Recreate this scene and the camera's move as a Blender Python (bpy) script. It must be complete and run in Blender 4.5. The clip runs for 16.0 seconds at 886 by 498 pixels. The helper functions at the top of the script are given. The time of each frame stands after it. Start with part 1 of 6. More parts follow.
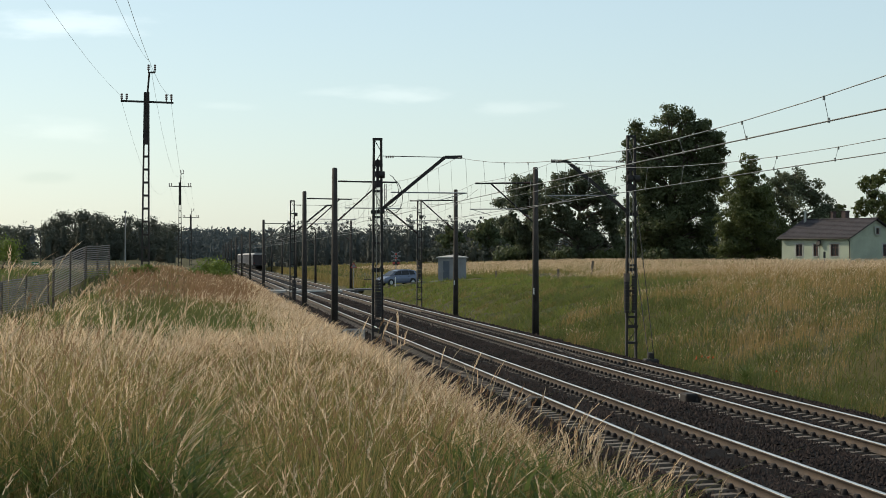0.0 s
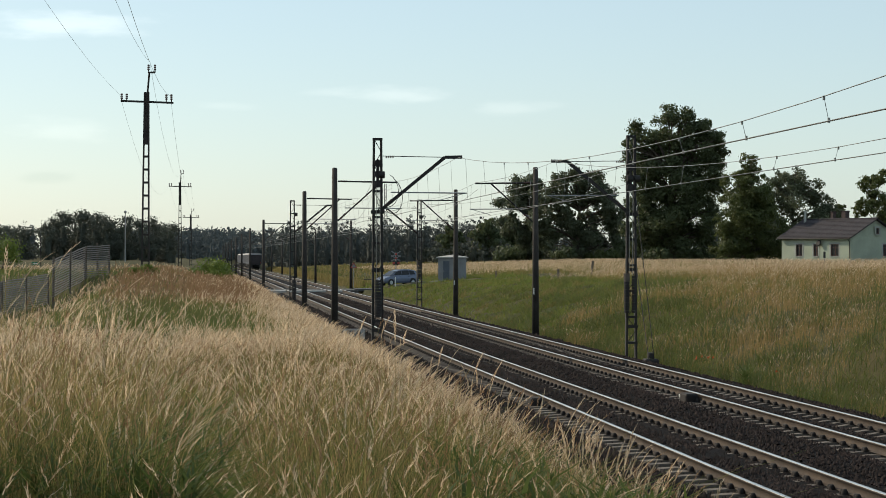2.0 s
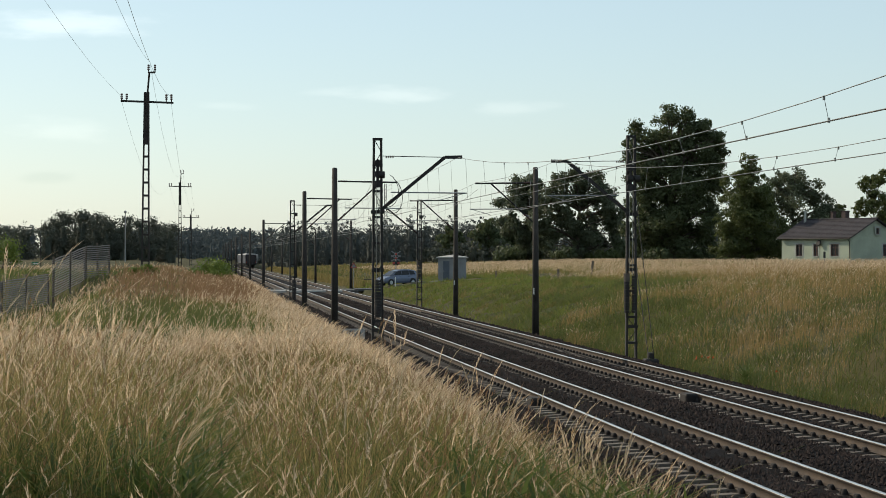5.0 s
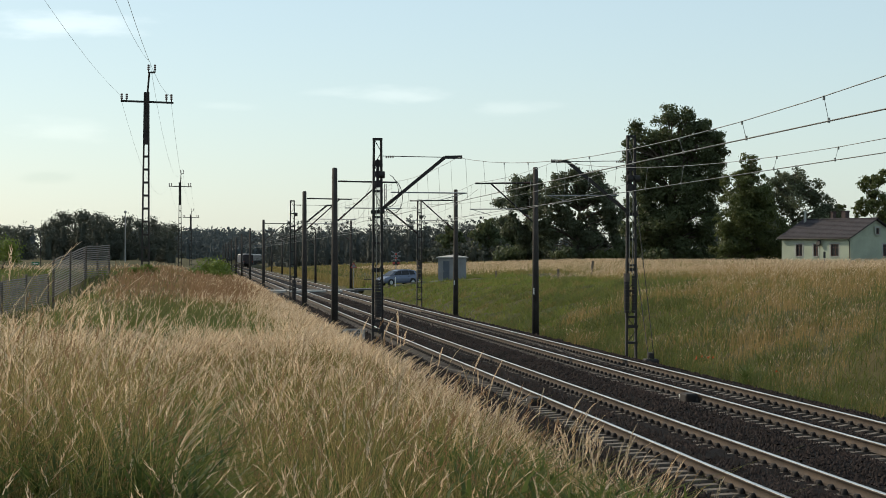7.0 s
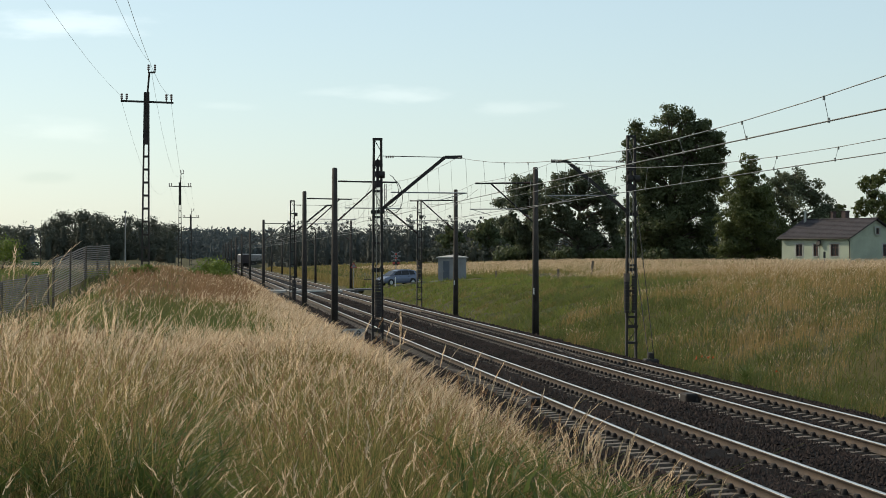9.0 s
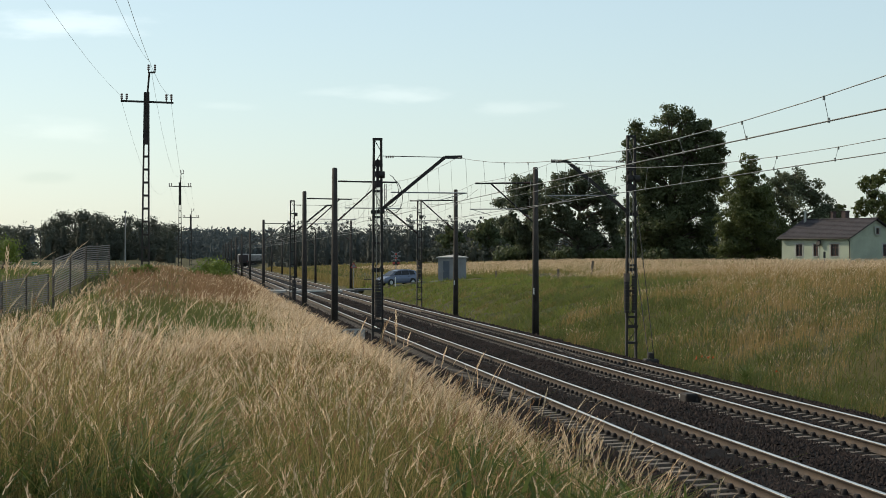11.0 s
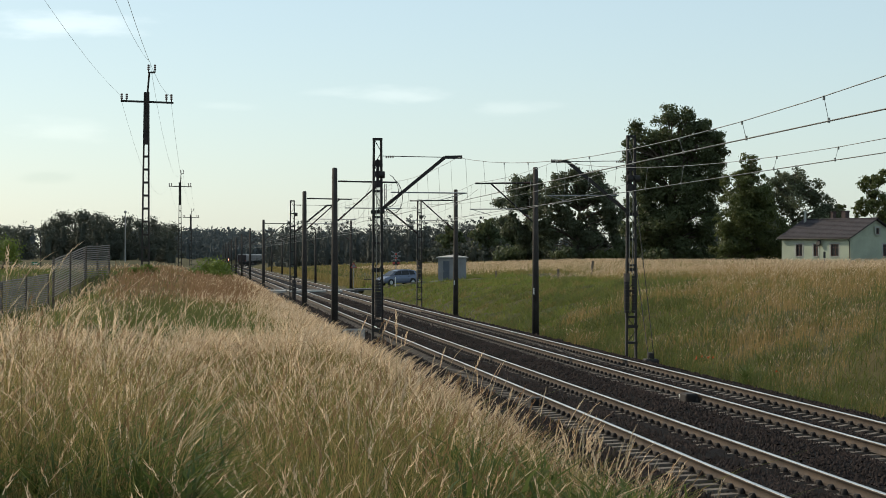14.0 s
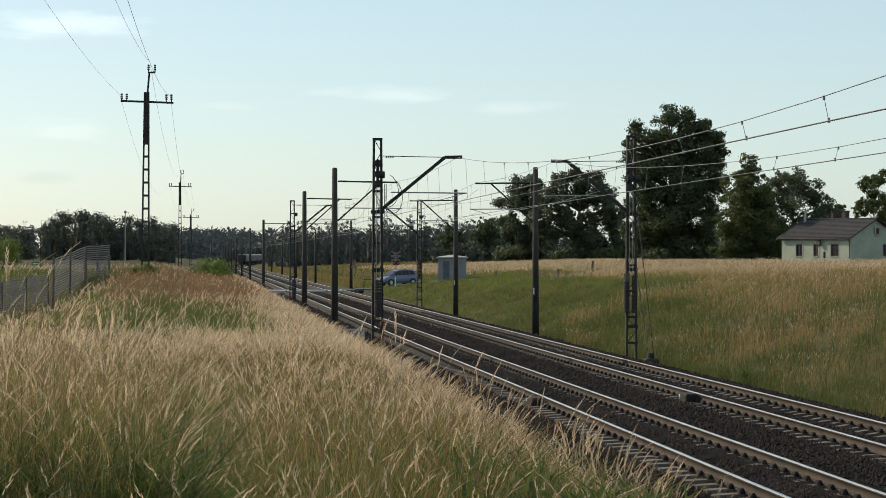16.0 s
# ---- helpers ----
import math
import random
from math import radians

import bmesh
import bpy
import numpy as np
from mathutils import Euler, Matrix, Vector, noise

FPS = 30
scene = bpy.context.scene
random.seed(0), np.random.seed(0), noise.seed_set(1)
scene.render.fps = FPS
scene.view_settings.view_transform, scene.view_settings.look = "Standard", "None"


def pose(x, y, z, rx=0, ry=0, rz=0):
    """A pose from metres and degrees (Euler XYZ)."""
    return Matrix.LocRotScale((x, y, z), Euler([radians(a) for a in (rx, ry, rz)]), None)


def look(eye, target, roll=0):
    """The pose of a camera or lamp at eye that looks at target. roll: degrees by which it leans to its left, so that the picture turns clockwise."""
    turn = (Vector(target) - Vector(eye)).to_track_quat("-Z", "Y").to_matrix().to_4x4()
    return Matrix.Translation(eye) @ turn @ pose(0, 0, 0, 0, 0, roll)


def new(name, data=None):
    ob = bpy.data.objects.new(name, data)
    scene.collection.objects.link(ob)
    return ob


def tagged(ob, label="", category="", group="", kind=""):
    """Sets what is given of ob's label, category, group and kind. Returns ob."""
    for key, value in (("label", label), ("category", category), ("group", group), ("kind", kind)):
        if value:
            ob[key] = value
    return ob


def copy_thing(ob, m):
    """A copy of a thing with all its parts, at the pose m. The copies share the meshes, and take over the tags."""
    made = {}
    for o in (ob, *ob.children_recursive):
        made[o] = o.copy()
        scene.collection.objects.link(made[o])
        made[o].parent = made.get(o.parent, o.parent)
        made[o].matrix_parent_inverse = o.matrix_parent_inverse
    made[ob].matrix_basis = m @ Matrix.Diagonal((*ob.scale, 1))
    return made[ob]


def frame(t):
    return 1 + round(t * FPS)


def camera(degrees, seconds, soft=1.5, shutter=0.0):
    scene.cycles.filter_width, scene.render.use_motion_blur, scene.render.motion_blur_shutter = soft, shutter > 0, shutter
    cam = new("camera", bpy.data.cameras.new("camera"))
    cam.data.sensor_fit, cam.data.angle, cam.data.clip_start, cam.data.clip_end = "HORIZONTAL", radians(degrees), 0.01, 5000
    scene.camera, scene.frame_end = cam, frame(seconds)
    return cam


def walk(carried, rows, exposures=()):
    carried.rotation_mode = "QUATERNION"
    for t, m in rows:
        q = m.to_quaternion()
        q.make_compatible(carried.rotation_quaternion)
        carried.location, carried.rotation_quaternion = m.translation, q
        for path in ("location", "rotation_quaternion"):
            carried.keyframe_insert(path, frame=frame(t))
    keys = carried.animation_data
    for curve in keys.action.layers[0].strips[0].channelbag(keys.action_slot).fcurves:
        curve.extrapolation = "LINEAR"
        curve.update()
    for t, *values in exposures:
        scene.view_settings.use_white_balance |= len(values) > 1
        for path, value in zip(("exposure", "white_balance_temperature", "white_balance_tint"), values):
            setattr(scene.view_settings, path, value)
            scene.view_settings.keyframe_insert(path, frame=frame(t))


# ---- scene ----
cam = camera(24.6, 16.0, soft=0.8)
EYE = (0.0, 0.0, 3.2)
TURN, RISE = math.atan(424 / 3600), 12 / 3600
AIM = (EYE[0] + math.sin(TURN) * 100, EYE[1] + math.cos(TURN) * 100, EYE[2] + RISE * 100)
walk(cam, [(0.0, look(EYE, AIM)), (16.0, look(EYE, AIM))], exposures=((0.0, 0.5, 6450, 8.0), (16.0, 0.5, 6450, 8.0)))

# ---- light ----
SUN_AZ, SUN_EL = radians(-50), radians(30)
TO_SUN = Vector((math.sin(SUN_AZ) * math.cos(SUN_EL), math.cos(SUN_AZ) * math.cos(SUN_EL), math.sin(SUN_EL)))
sun = new("sun", bpy.data.lights.new("sun", "SUN"))
sun.data.energy, sun.data.angle, sun.data.color = 2.8, radians(0.6), (1.0, 0.86, 0.66)
sun.matrix_world = look(TO_SUN * 50, (0, 0, 0))

world = bpy.data.worlds.new("sky")
scene.world = world
world.use_nodes = True


def sky_nodes():
    nt = world.node_tree
    n, l = nt.nodes, nt.links
    n.clear()
    out, bg = n.new("ShaderNodeOutputWorld"), n.new("ShaderNodeBackground")
    sky = n.new("ShaderNodeTexSky")
    sky.sky_type, sky.sun_disc = "NISHITA", False
    sky.sun_elevation, sky.sun_rotation = SUN_EL, SUN_AZ
    sky.air_density, sky.dust_density, sky.ozone_density = 1.0, 0.7, 2.0
    bg.inputs["Strength"].default_value = 0.105
    co = n.new("ShaderNodeTexCoord")
    # thin evening clouds: centre direction, half-width and half-height in radians, weight
    clouds = [(-0.184, 0.111, 0.034, 0.0055, 0.40), (-0.023, 0.0790, 0.022, 0.0036, 0.24), (0.0336, 0.0722, 0.018, 0.0038, 0.16),
              (-0.055, 0.0800, 0.012, 0.002, 0.12), (-0.107, 0.073, 0.015, 0.002, 0.10), (-0.194, 0.038, 0.013, 0.003, -0.12), (-0.187, 0.0605, 0.024, 0.005, 0.15)]
    grain = n.new("ShaderNodeTexNoise")
    grain.inputs["Scale"].default_value, grain.inputs["Detail"].default_value = 1.0, 7.0
    scl = n.new("ShaderNodeMapping")
    scl.inputs["Scale"].default_value = (40, 40, 170)
    l.new(co.outputs["Generated"], scl.inputs["Vector"])
    l.new(scl.outputs["Vector"], grain.inputs["Vector"])
    total = None
    for u, v, w, h, k in clouds:
        az = TURN + u
        d = Vector((math.sin(az), math.cos(az), v))
        sub = n.new("ShaderNodeVectorMath")
        sub.operation = "SUBTRACT"
        l.new(co.outputs["Generated"], sub.inputs[0])
        sub.inputs[1].default_value = d
        mul = n.new("ShaderNodeVectorMath")
        mul.operation = "MULTIPLY"
        l.new(sub.outputs[0], mul.inputs[0])
        mul.inputs[1].default_value = (1 / w, 0.3 / w, 1 / h)
        ln = n.new("ShaderNodeVectorMath")
        ln.operation = "LENGTH"
        l.new(mul.outputs[0], ln.inputs[0])
        add = n.new("ShaderNodeMath")
        add.operation = "MULTIPLY_ADD"
        l.new(grain.outputs["Fac"], add.inputs[0])
        add.inputs[1].default_value, add.inputs[2].default_value = 2.2, -1.1
        tot = n.new("ShaderNodeMath")
        tot.operation = "ADD"
        l.new(ln.outputs["Value"], tot.inputs[0])
        l.new(add.outputs[0], tot.inputs[1])
        mp = n.new("ShaderNodeMapRange")
        mp.interpolation_type = "SMOOTHSTEP"
        mp.inputs["From Min"].default_value, mp.inputs["From Max"].default_value = 1.5, 0.1
        mp.inputs["To Max"].default_value = k
        l.new(tot.outputs[0], mp.inputs["Value"])
        if total is None:
            total = mp.outputs["Result"]
        else:
            s = n.new("ShaderNodeMath")
            s.operation = "ADD"
            l.new(total, s.inputs[0])
            l.new(mp.outputs["Result"], s.inputs[1])
            total = s.outputs[0]
    sc = n.new("ShaderNodeVectorMath")
    sc.operation = "SCALE"
    sc.inputs[0].default_value = (3.4, 2.9, 2.6)
    l.new(total, sc.inputs["Scale"])
    fin = n.new("ShaderNodeVectorMath")
    fin.operation = "ADD"
    veil = n.new("ShaderNodeMix")
    veil.data_type = "RGBA"
    veil.inputs[0].default_value = 0.52
    veil.inputs[7].default_value = (4.1, 4.95, 5.1, 1)
    l.new(sky.outputs["Color"], veil.inputs[6])
    l.new(veil.outputs[2], fin.inputs[0])
    l.new(sc.outputs[0], fin.inputs[1])
    l.new(fin.outputs[0], bg.inputs["Color"])
    l.new(bg.outputs[0], out.inputs["Surface"])


sky_nodes()


# ---- materials ----
def surf(name, col, col2=None, rough=0.7, metal=0.0, scale=8.0, fine=60.0, bump=0.2, mix=0.6, trans=0.0, rand=0.0, island=0.0,
         space="Object", spec=0.4):
    """Two-scale procedural surface: broad stains between col and col2, fine grain, relief; trans: light let through (leaves)."""
    m = bpy.data.materials.new(name)
    m.use_nodes = True
    n, l = m.node_tree.nodes, m.node_tree.links
    b = n["Principled BSDF"]
    b.inputs["Roughness"].default_value, b.inputs["Metallic"].default_value = rough, metal
    b.inputs["Specular IOR Level"].default_value = spec
    col2 = col2 or tuple(c * 0.7 for c in col)
    if space == "World":
        src = n.new("ShaderNodeNewGeometry").outputs["Position"]
    else:
        src = n.new("ShaderNodeTexCoord").outputs["Object"]
    big, small = n.new("ShaderNodeTexNoise"), n.new("ShaderNodeTexNoise")
    for t, s, d in ((big, scale, 5.0), (small, fine, 3.0)):
        t.inputs["Scale"].default_value, t.inputs["Detail"].default_value = s, d
        l.new(src, t.inputs["Vector"])
    ramp = n.new("ShaderNodeMapRange")
    ramp.inputs["From Min"].default_value, ramp.inputs["From Max"].default_value = 0.35, 0.65
    l.new(big.outputs["Fac"], ramp.inputs["Value"])
    fac = ramp.outputs["Result"]
    if rand or island:
        info = n.new("ShaderNodeObjectInfo").outputs["Random"] if rand else n.new("ShaderNodeNewGeometry").outputs["Random Per Island"]
        am = rand or island
        mm = n.new("ShaderNodeMix")
        mm.inputs["Factor"].default_value = am
        l.new(fac, mm.inputs[2])
        l.new(info, mm.inputs[3])
        fac = mm.outputs[0]
    mx = n.new("ShaderNodeMix")
    mx.data_type = "RGBA"
    mx.inputs[6].default_value, mx.inputs[7].default_value = (*col, 1), (*col2, 1)
    l.new(fac, mx.inputs[0])
    g = n.new("ShaderNodeMix")
    g.data_type, g.blend_type = "RGBA", "OVERLAY"
    g.inputs[0].default_value = mix
    l.new(mx.outputs[2], g.inputs[6])
    l.new(small.outputs["Fac"], g.inputs[7])
    l.new(g.outputs[2], b.inputs["Base Color"])
    if bump:
        bp = n.new("ShaderNodeBump")
        bp.inputs["Strength"].default_value, bp.inputs["Distance"].default_value = bump, 0.02
        l.new(small.outputs["Fac"], bp.inputs["Height"])
        l.new(bp.outputs["Normal"], b.inputs["Normal"])
    if trans:
        tr, ms = n.new("ShaderNodeBsdfTranslucent"), n.new("ShaderNodeMixShader")
        l.new(g.outputs[2], tr.inputs["Color"])
        ms.inputs[0].default_value = trans
        l.new(b.outputs[0], ms.inputs[1])
        l.new(tr.outputs[0], ms.inputs[2])
        l.new(ms.outputs[0], n["Material Output"].inputs["Surface"])
    return m


def glow(name, col, strength):
    m = bpy.data.materials.new(name)
    m.use_nodes = True
    b = m.node_tree.nodes["Principled BSDF"]
    b.inputs["Base Color"].default_value = (*col, 1)
    b.inputs["Emission Color"].default_value = (*col, 1)
    b.inputs["Emission Strength"].default_value = strength
    return m


M_SOIL = surf("meadow_soil", (0.09, 0.07, 0.032), (0.046, 0.048, 0.019), 0.95, scale=0.25, fine=9, bump=0.6, space="World", spec=0.1)
# bed near-black: the deep shade between stones is put into its colour
M_BALLAST = surf("ballast_bed_shaded", (0.007, 0.0058, 0.0062), (0.003, 0.0026, 0.003), 1.0, scale=0.6, fine=30, bump=1.0, mix=0.9, space="World", spec=0.1)
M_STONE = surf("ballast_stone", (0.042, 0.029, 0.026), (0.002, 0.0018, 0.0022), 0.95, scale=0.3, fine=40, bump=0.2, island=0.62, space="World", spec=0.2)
M_RAIL = surf("rail_rust", (0.072, 0.050, 0.034), (0.042, 0.030, 0.022), 0.85, scale=2, fine=40, bump=0.2, metal=0.2)
M_RAILTOP = surf("rail_polished", (0.62, 0.59, 0.55), (0.5, 0.47, 0.43), 0.36, metal=1.0, scale=1, fine=30, bump=0.02, mix=0.15)
M_SLEEPER = surf("sleeper_concrete", (0.16, 0.13, 0.105), (0.07, 0.056, 0.047), 0.9, scale=3, fine=50, bump=0.3, rand=0.4)
M_CLIP = surf("fastening_steel", (0.022, 0.016, 0.014), (0.013, 0.010, 0.009), 0.85, scale=8, fine=60)
M_POLE = surf("spun_concrete", (0.05, 0.042, 0.037), (0.03, 0.025, 0.022), 0.9, scale=1.5, fine=30, bump=0.3)
M_STEEL = surf("mast_steel", (0.028, 0.024, 0.022), (0.016, 0.014, 0.013), 0.7, scale=2, fine=40, bump=0.15, metal=0.0)
M_GALV = surf("galvanised_steel", (0.30, 0.30, 0.30), (0.2, 0.2, 0.2), 0.5, scale=3, fine=40, metal=0.6, bump=0.05)
M_WIRE = surf("copper_wire", (0.30, 0.29, 0.27), (0.2, 0.19, 0.17), 0.45, metal=0.7, bump=0)
M_PORC = surf("brown_porcelain", (0.10, 0.05, 0.035), (0.06, 0.03, 0.02), 0.25, bump=0)
M_WEIGHT = surf("iron_weight", (0.035, 0.03, 0.028), (0.02, 0.018, 0.018), 0.8, scale=5)
M_WOOD = surf("weathered_wood", (0.17, 0.14, 0.11), (0.09, 0.07, 0.055), 0.9, scale=4, fine=50, bump=0.4)
M_SLAT = surf("grey_fence_slat", (0.27, 0.235, 0.22), (0.16, 0.14, 0.135), 0.9, scale=3, fine=40, bump=0.3, rand=0.5)
M_HEAD = surf("seed_head", (0.86, 0.68, 0.48), (0.36, 0.22, 0.115), 0.85, scale=1.1, fine=30, bump=0, trans=0.45, island=0.75, mix=0.3, space="World", spec=0.15)
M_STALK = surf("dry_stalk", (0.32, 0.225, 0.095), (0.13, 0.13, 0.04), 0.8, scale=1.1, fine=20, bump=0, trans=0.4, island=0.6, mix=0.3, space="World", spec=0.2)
M_STEM = surf("green_straw_stem", (0.46, 0.34, 0.14), (0.045, 0.055, 0.014), 0.8, scale=0.9, fine=20, bump=0, trans=0.4, island=0.85, mix=0.3, space="World", spec=0.2)
M_LEAF = surf("grass_leaf", (0.045, 0.075, 0.014), (0.25, 0.25, 0.08), 0.6, scale=0.4, fine=20, bump=0, trans=0.45, island=0.8, mix=0.3, space="World", spec=0.25)
M_RUST = surf("sorrel_red", (0.22, 0.12, 0.065), (0.32, 0.20, 0.11), 0.85, scale=0.5, fine=20, bump=0, trans=0.3, island=0.6, mix=0.3, space="World", spec=0.1)
M_HERB = surf("weed_leaf", (0.065, 0.10, 0.026), (0.12, 0.145, 0.04), 0.6, scale=1, fine=20, bump=0, trans=0.4, island=0.6, mix=0.3, space="World", spec=0.3)
M_MOWN = surf("mown_leaf", (0.12, 0.17, 0.032), (0.20, 0.20, 0.055), 0.75, scale=0.7, fine=8, bump=0, trans=0.4, island=0.5, mix=0.3, space="World", spec=0.2)
M_GOLD = surf("golden_stalk", (0.40, 0.27, 0.115), (0.27, 0.185, 0.075), 0.8, scale=0.6, fine=20, bump=0, trans=0.4, island=0.5, mix=0.3, space="World", spec=0.15)
M_BANK = surf("bank_leaf", (0.095, 0.118, 0.036), (0.155, 0.15, 0.052), 0.75, scale=0.6, fine=20, bump=0, trans=0.4, island=0.5, mix=0.3, space="World", spec=0.15)
M_OLD = surf("dull_enamel", (0.40, 0.40, 0.39), (0.28, 0.28, 0.27), 0.7, bump=0.05)
M_POPPY = surf("poppy_petal", (0.75, 0.06, 0.02), (0.6, 0.04, 0.015), 0.6, bump=0, trans=0.4, mix=0.2)
M_BARK = surf("bark", (0.10, 0.08, 0.06), (0.05, 0.04, 0.032), 0.95, scale=2, fine=14, bump=0.8)
M_LIME = surf("broad_leaves", (0.098, 0.115, 0.05), (0.062, 0.078, 0.037), 0.55, scale=0.3, fine=6, bump=0, trans=0.4, island=0.5, mix=0.3, space="World", spec=0.3)
# lighter, greyer copy of the broad leaves, with haze in the colour
M_OAK = surf("hazed_oak_leaves", (0.118, 0.132, 0.075), (0.08, 0.094, 0.056), 0.55, scale=0.3, fine=6, bump=0, trans=0.4, island=0.5, mix=0.3, space="World", spec=0.3)
M_ASH = surf("light_leaves", (0.105, 0.12, 0.038), (0.065, 0.082, 0.028), 0.55, scale=0.3, fine=6, bump=0, trans=0.42, island=0.5, mix=0.3, space="World", spec=0.3)
# needles lifted towards grey; the colour carries the haze over the wood
M_PINE = surf("hazed_pine_needles", (0.085, 0.092, 0.084), (0.068, 0.076, 0.070), 0.8, scale=0.1, fine=4, bump=0, trans=0.15, island=0.3, mix=0.3, space="World", spec=0.2)
M_GROVE = surf("grove_leaves", (0.085, 0.092, 0.072), (0.064, 0.072, 0.057), 0.7, scale=0.1, fine=4, bump=0, trans=0.2, island=0.3, mix=0.3, space="World", spec=0.2)
# pine leaf made paler and bluer: distance haze is put into the colour
M_FARPINE = surf("hazed_far_pine", (0.095, 0.110, 0.112), (0.075, 0.090, 0.093), 0.8, scale=0.1, fine=4, bump=0, trans=0.15, island=0.3, mix=0.3, space="World", spec=0.2)
M_BUSH = surf("elder_leaves", (0.15, 0.19, 0.035), (0.08, 0.12, 0.022), 0.6, scale=0.6, fine=8, bump=0, trans=0.4, island=0.5, mix=0.3, space="World", spec=0.3)
M_ROAD = surf("crossing_asphalt", (0.075, 0.07, 0.065), (0.05, 0.048, 0.045), 0.9, scale=1, fine=30, space="World")
M_CONC = surf("pale_concrete", (0.42, 0.40, 0.37), (0.30, 0.28, 0.26), 0.9, scale=2, fine=40)
M_HUT = surf("hut_painted_sheet", (0.20, 0.205, 0.21), (0.16, 0.165, 0.17), 0.6, scale=1.5, fine=30, bump=0.05, mix=0.3)
M_HUTDOOR = surf("hut_door_paint", (0.075, 0.09, 0.115), (0.06, 0.075, 0.095), 0.55, scale=2, fine=30, bump=0.05, mix=0.3)
M_PLASTER = surf("pale_green_render", (0.37, 0.40, 0.31), (0.30, 0.33, 0.255), 0.95, scale=0.5, fine=20, bump=0.2, mix=0.35)
M_ROOF = surf("dark_roof_tile", (0.036, 0.029, 0.034), (0.024, 0.02, 0.024), 0.9, scale=0.8, fine=8, bump=0.5)
M_TRIM = surf("grey_trim", (0.35, 0.36, 0.33), (0.28, 0.28, 0.26), 0.8)
M_FRAME = surf("brown_window_frame", (0.10, 0.045, 0.04), (0.07, 0.035, 0.03), 0.6)
M_GLASS = surf("dark_glazing", (0.03, 0.03, 0.033), (0.02, 0.02, 0.024), 0.12, bump=0, mix=0.1, spec=0.25)
M_BRICK = surf("chimney_brick", (0.085, 0.06, 0.055), (0.055, 0.04, 0.038), 0.9, scale=3, fine=30)
M_CARPAINT = surf("blue_grey_car_paint", (0.13, 0.15, 0.21), (0.11, 0.13, 0.185), 0.3, metal=0.35, bump=0, mix=0.1, spec=0.6)
M_TYRE = surf("tyre_rubber", (0.02, 0.02, 0.02), (0.012, 0.012, 0.012), 0.85)
M_ALLOY = surf("wheel_alloy", (0.5, 0.5, 0.5), (0.4, 0.4, 0.4), 0.4, metal=0.8, bump=0)
M_WHITE = surf("white_enamel", (0.78, 0.78, 0.76), (0.66, 0.66, 0.64), 0.5, bump=0.03, mix=0.2)
M_RED = surf("red_enamel", (0.34, 0.05, 0.04), (0.26, 0.04, 0.03), 0.5, bump=0.03, mix=0.2)
M_BLACK = surf("black_enamel", (0.02, 0.02, 0.02), (0.014, 0.014, 0.014), 0.5, bump=0.03)
M_GREEN = surf("green_sign_enamel", (0.02, 0.14, 0.07), (0.015, 0.11, 0.055), 0.5, bump=0.03)
M_WAGON = surf("wagon_pale_sheet", (0.40, 0.38, 0.37), (0.24, 0.22, 0.215), 0.6, scale=0.6, fine=10, bump=0.1, mix=0.4, rand=0.3)
# brown end wall; the shade on this unlit side is in the colour too
M_WAGONEND = surf("wagon_end_brown_shaded", (0.05, 0.036, 0.036), (0.03, 0.024, 0.025), 0.7, scale=0.6, fine=10, bump=0.1, mix=0.4)
M_UNDER = surf("underframe_black", (0.04, 0.037, 0.035), (0.025, 0.022, 0.02), 0.8, scale=2)
M_TAIL = glow("tail_lamp_red", (1.0, 0.06, 0.03), 6.0)
M_SIGNAL = glow("signal_lens_lit", (1.0, 0.28, 0.2), 3.0)


# ---- mesh helpers ----
def np_object(name, verts, faces, mats, index=None, parent=None):
    """A mesh object from arrays of vertices and of equal-sided faces."""
    me = bpy.data.meshes.new(name)
    verts, faces = np.asarray(verts, np.float32), np.asarray(faces, np.int32)
    n, k = faces.shape
    me.vertices.add(len(verts))
    me.vertices.foreach_set("co", verts.ravel())
    me.loops.add(n * k)
    me.loops.foreach_set("vertex_index", faces.ravel())
    me.polygons.add(n)
    me.polygons.foreach_set("loop_start", np.arange(0, n * k, k, dtype=np.int32))
    for m in mats:
        me.materials.append(m)
    if index is not None:
        me.polygons.foreach_set("material_index", np.asarray(index, np.int32))
    me.update(calc_edges=True)
    ob = new(name, me)
    if parent:
        ob.parent = parent
    return ob


def bm_mesh(name, bm, mats, smooth=False):
    me = bpy.data.meshes.new(name)
    bm.normal_update()
    bm.to_mesh(me)
    bm.free()
    for m in (mats if isinstance(mats, (list, tuple)) else [mats]):
        me.materials.append(m)
    if smooth:
        me.polygons.foreach_set("use_smooth", [True] * len(me.polygons))
    return me


def part(name, bm, material, parent=None, label="", smooth=False):
    ob = new(name, bm_mesh(name, bm, material, smooth))
    if parent is not None:
        ob.parent = parent
    if label:
        tagged(ob, label)
    return ob


def box(bm, c, s, bevel=0.0, rot=None, mi=0):
    m = Matrix.LocRotScale(c, rot, s)
    r = bmesh.ops.create_cube(bm, size=1.0, matrix=m)
    if bevel:
        edges = list({e for v in r["verts"] for e in v.link_edges})
        out = bmesh.ops.bevel(bm, geom=edges, offset=bevel, segments=1, affect="EDGES", clamp_overlap=True)
        for f in out["faces"]:
            f.material_index = mi
    if mi:
        for f in {f for v in r["verts"] if v.is_valid for f in v.link_faces}:
            f.material_index = mi
    return bm


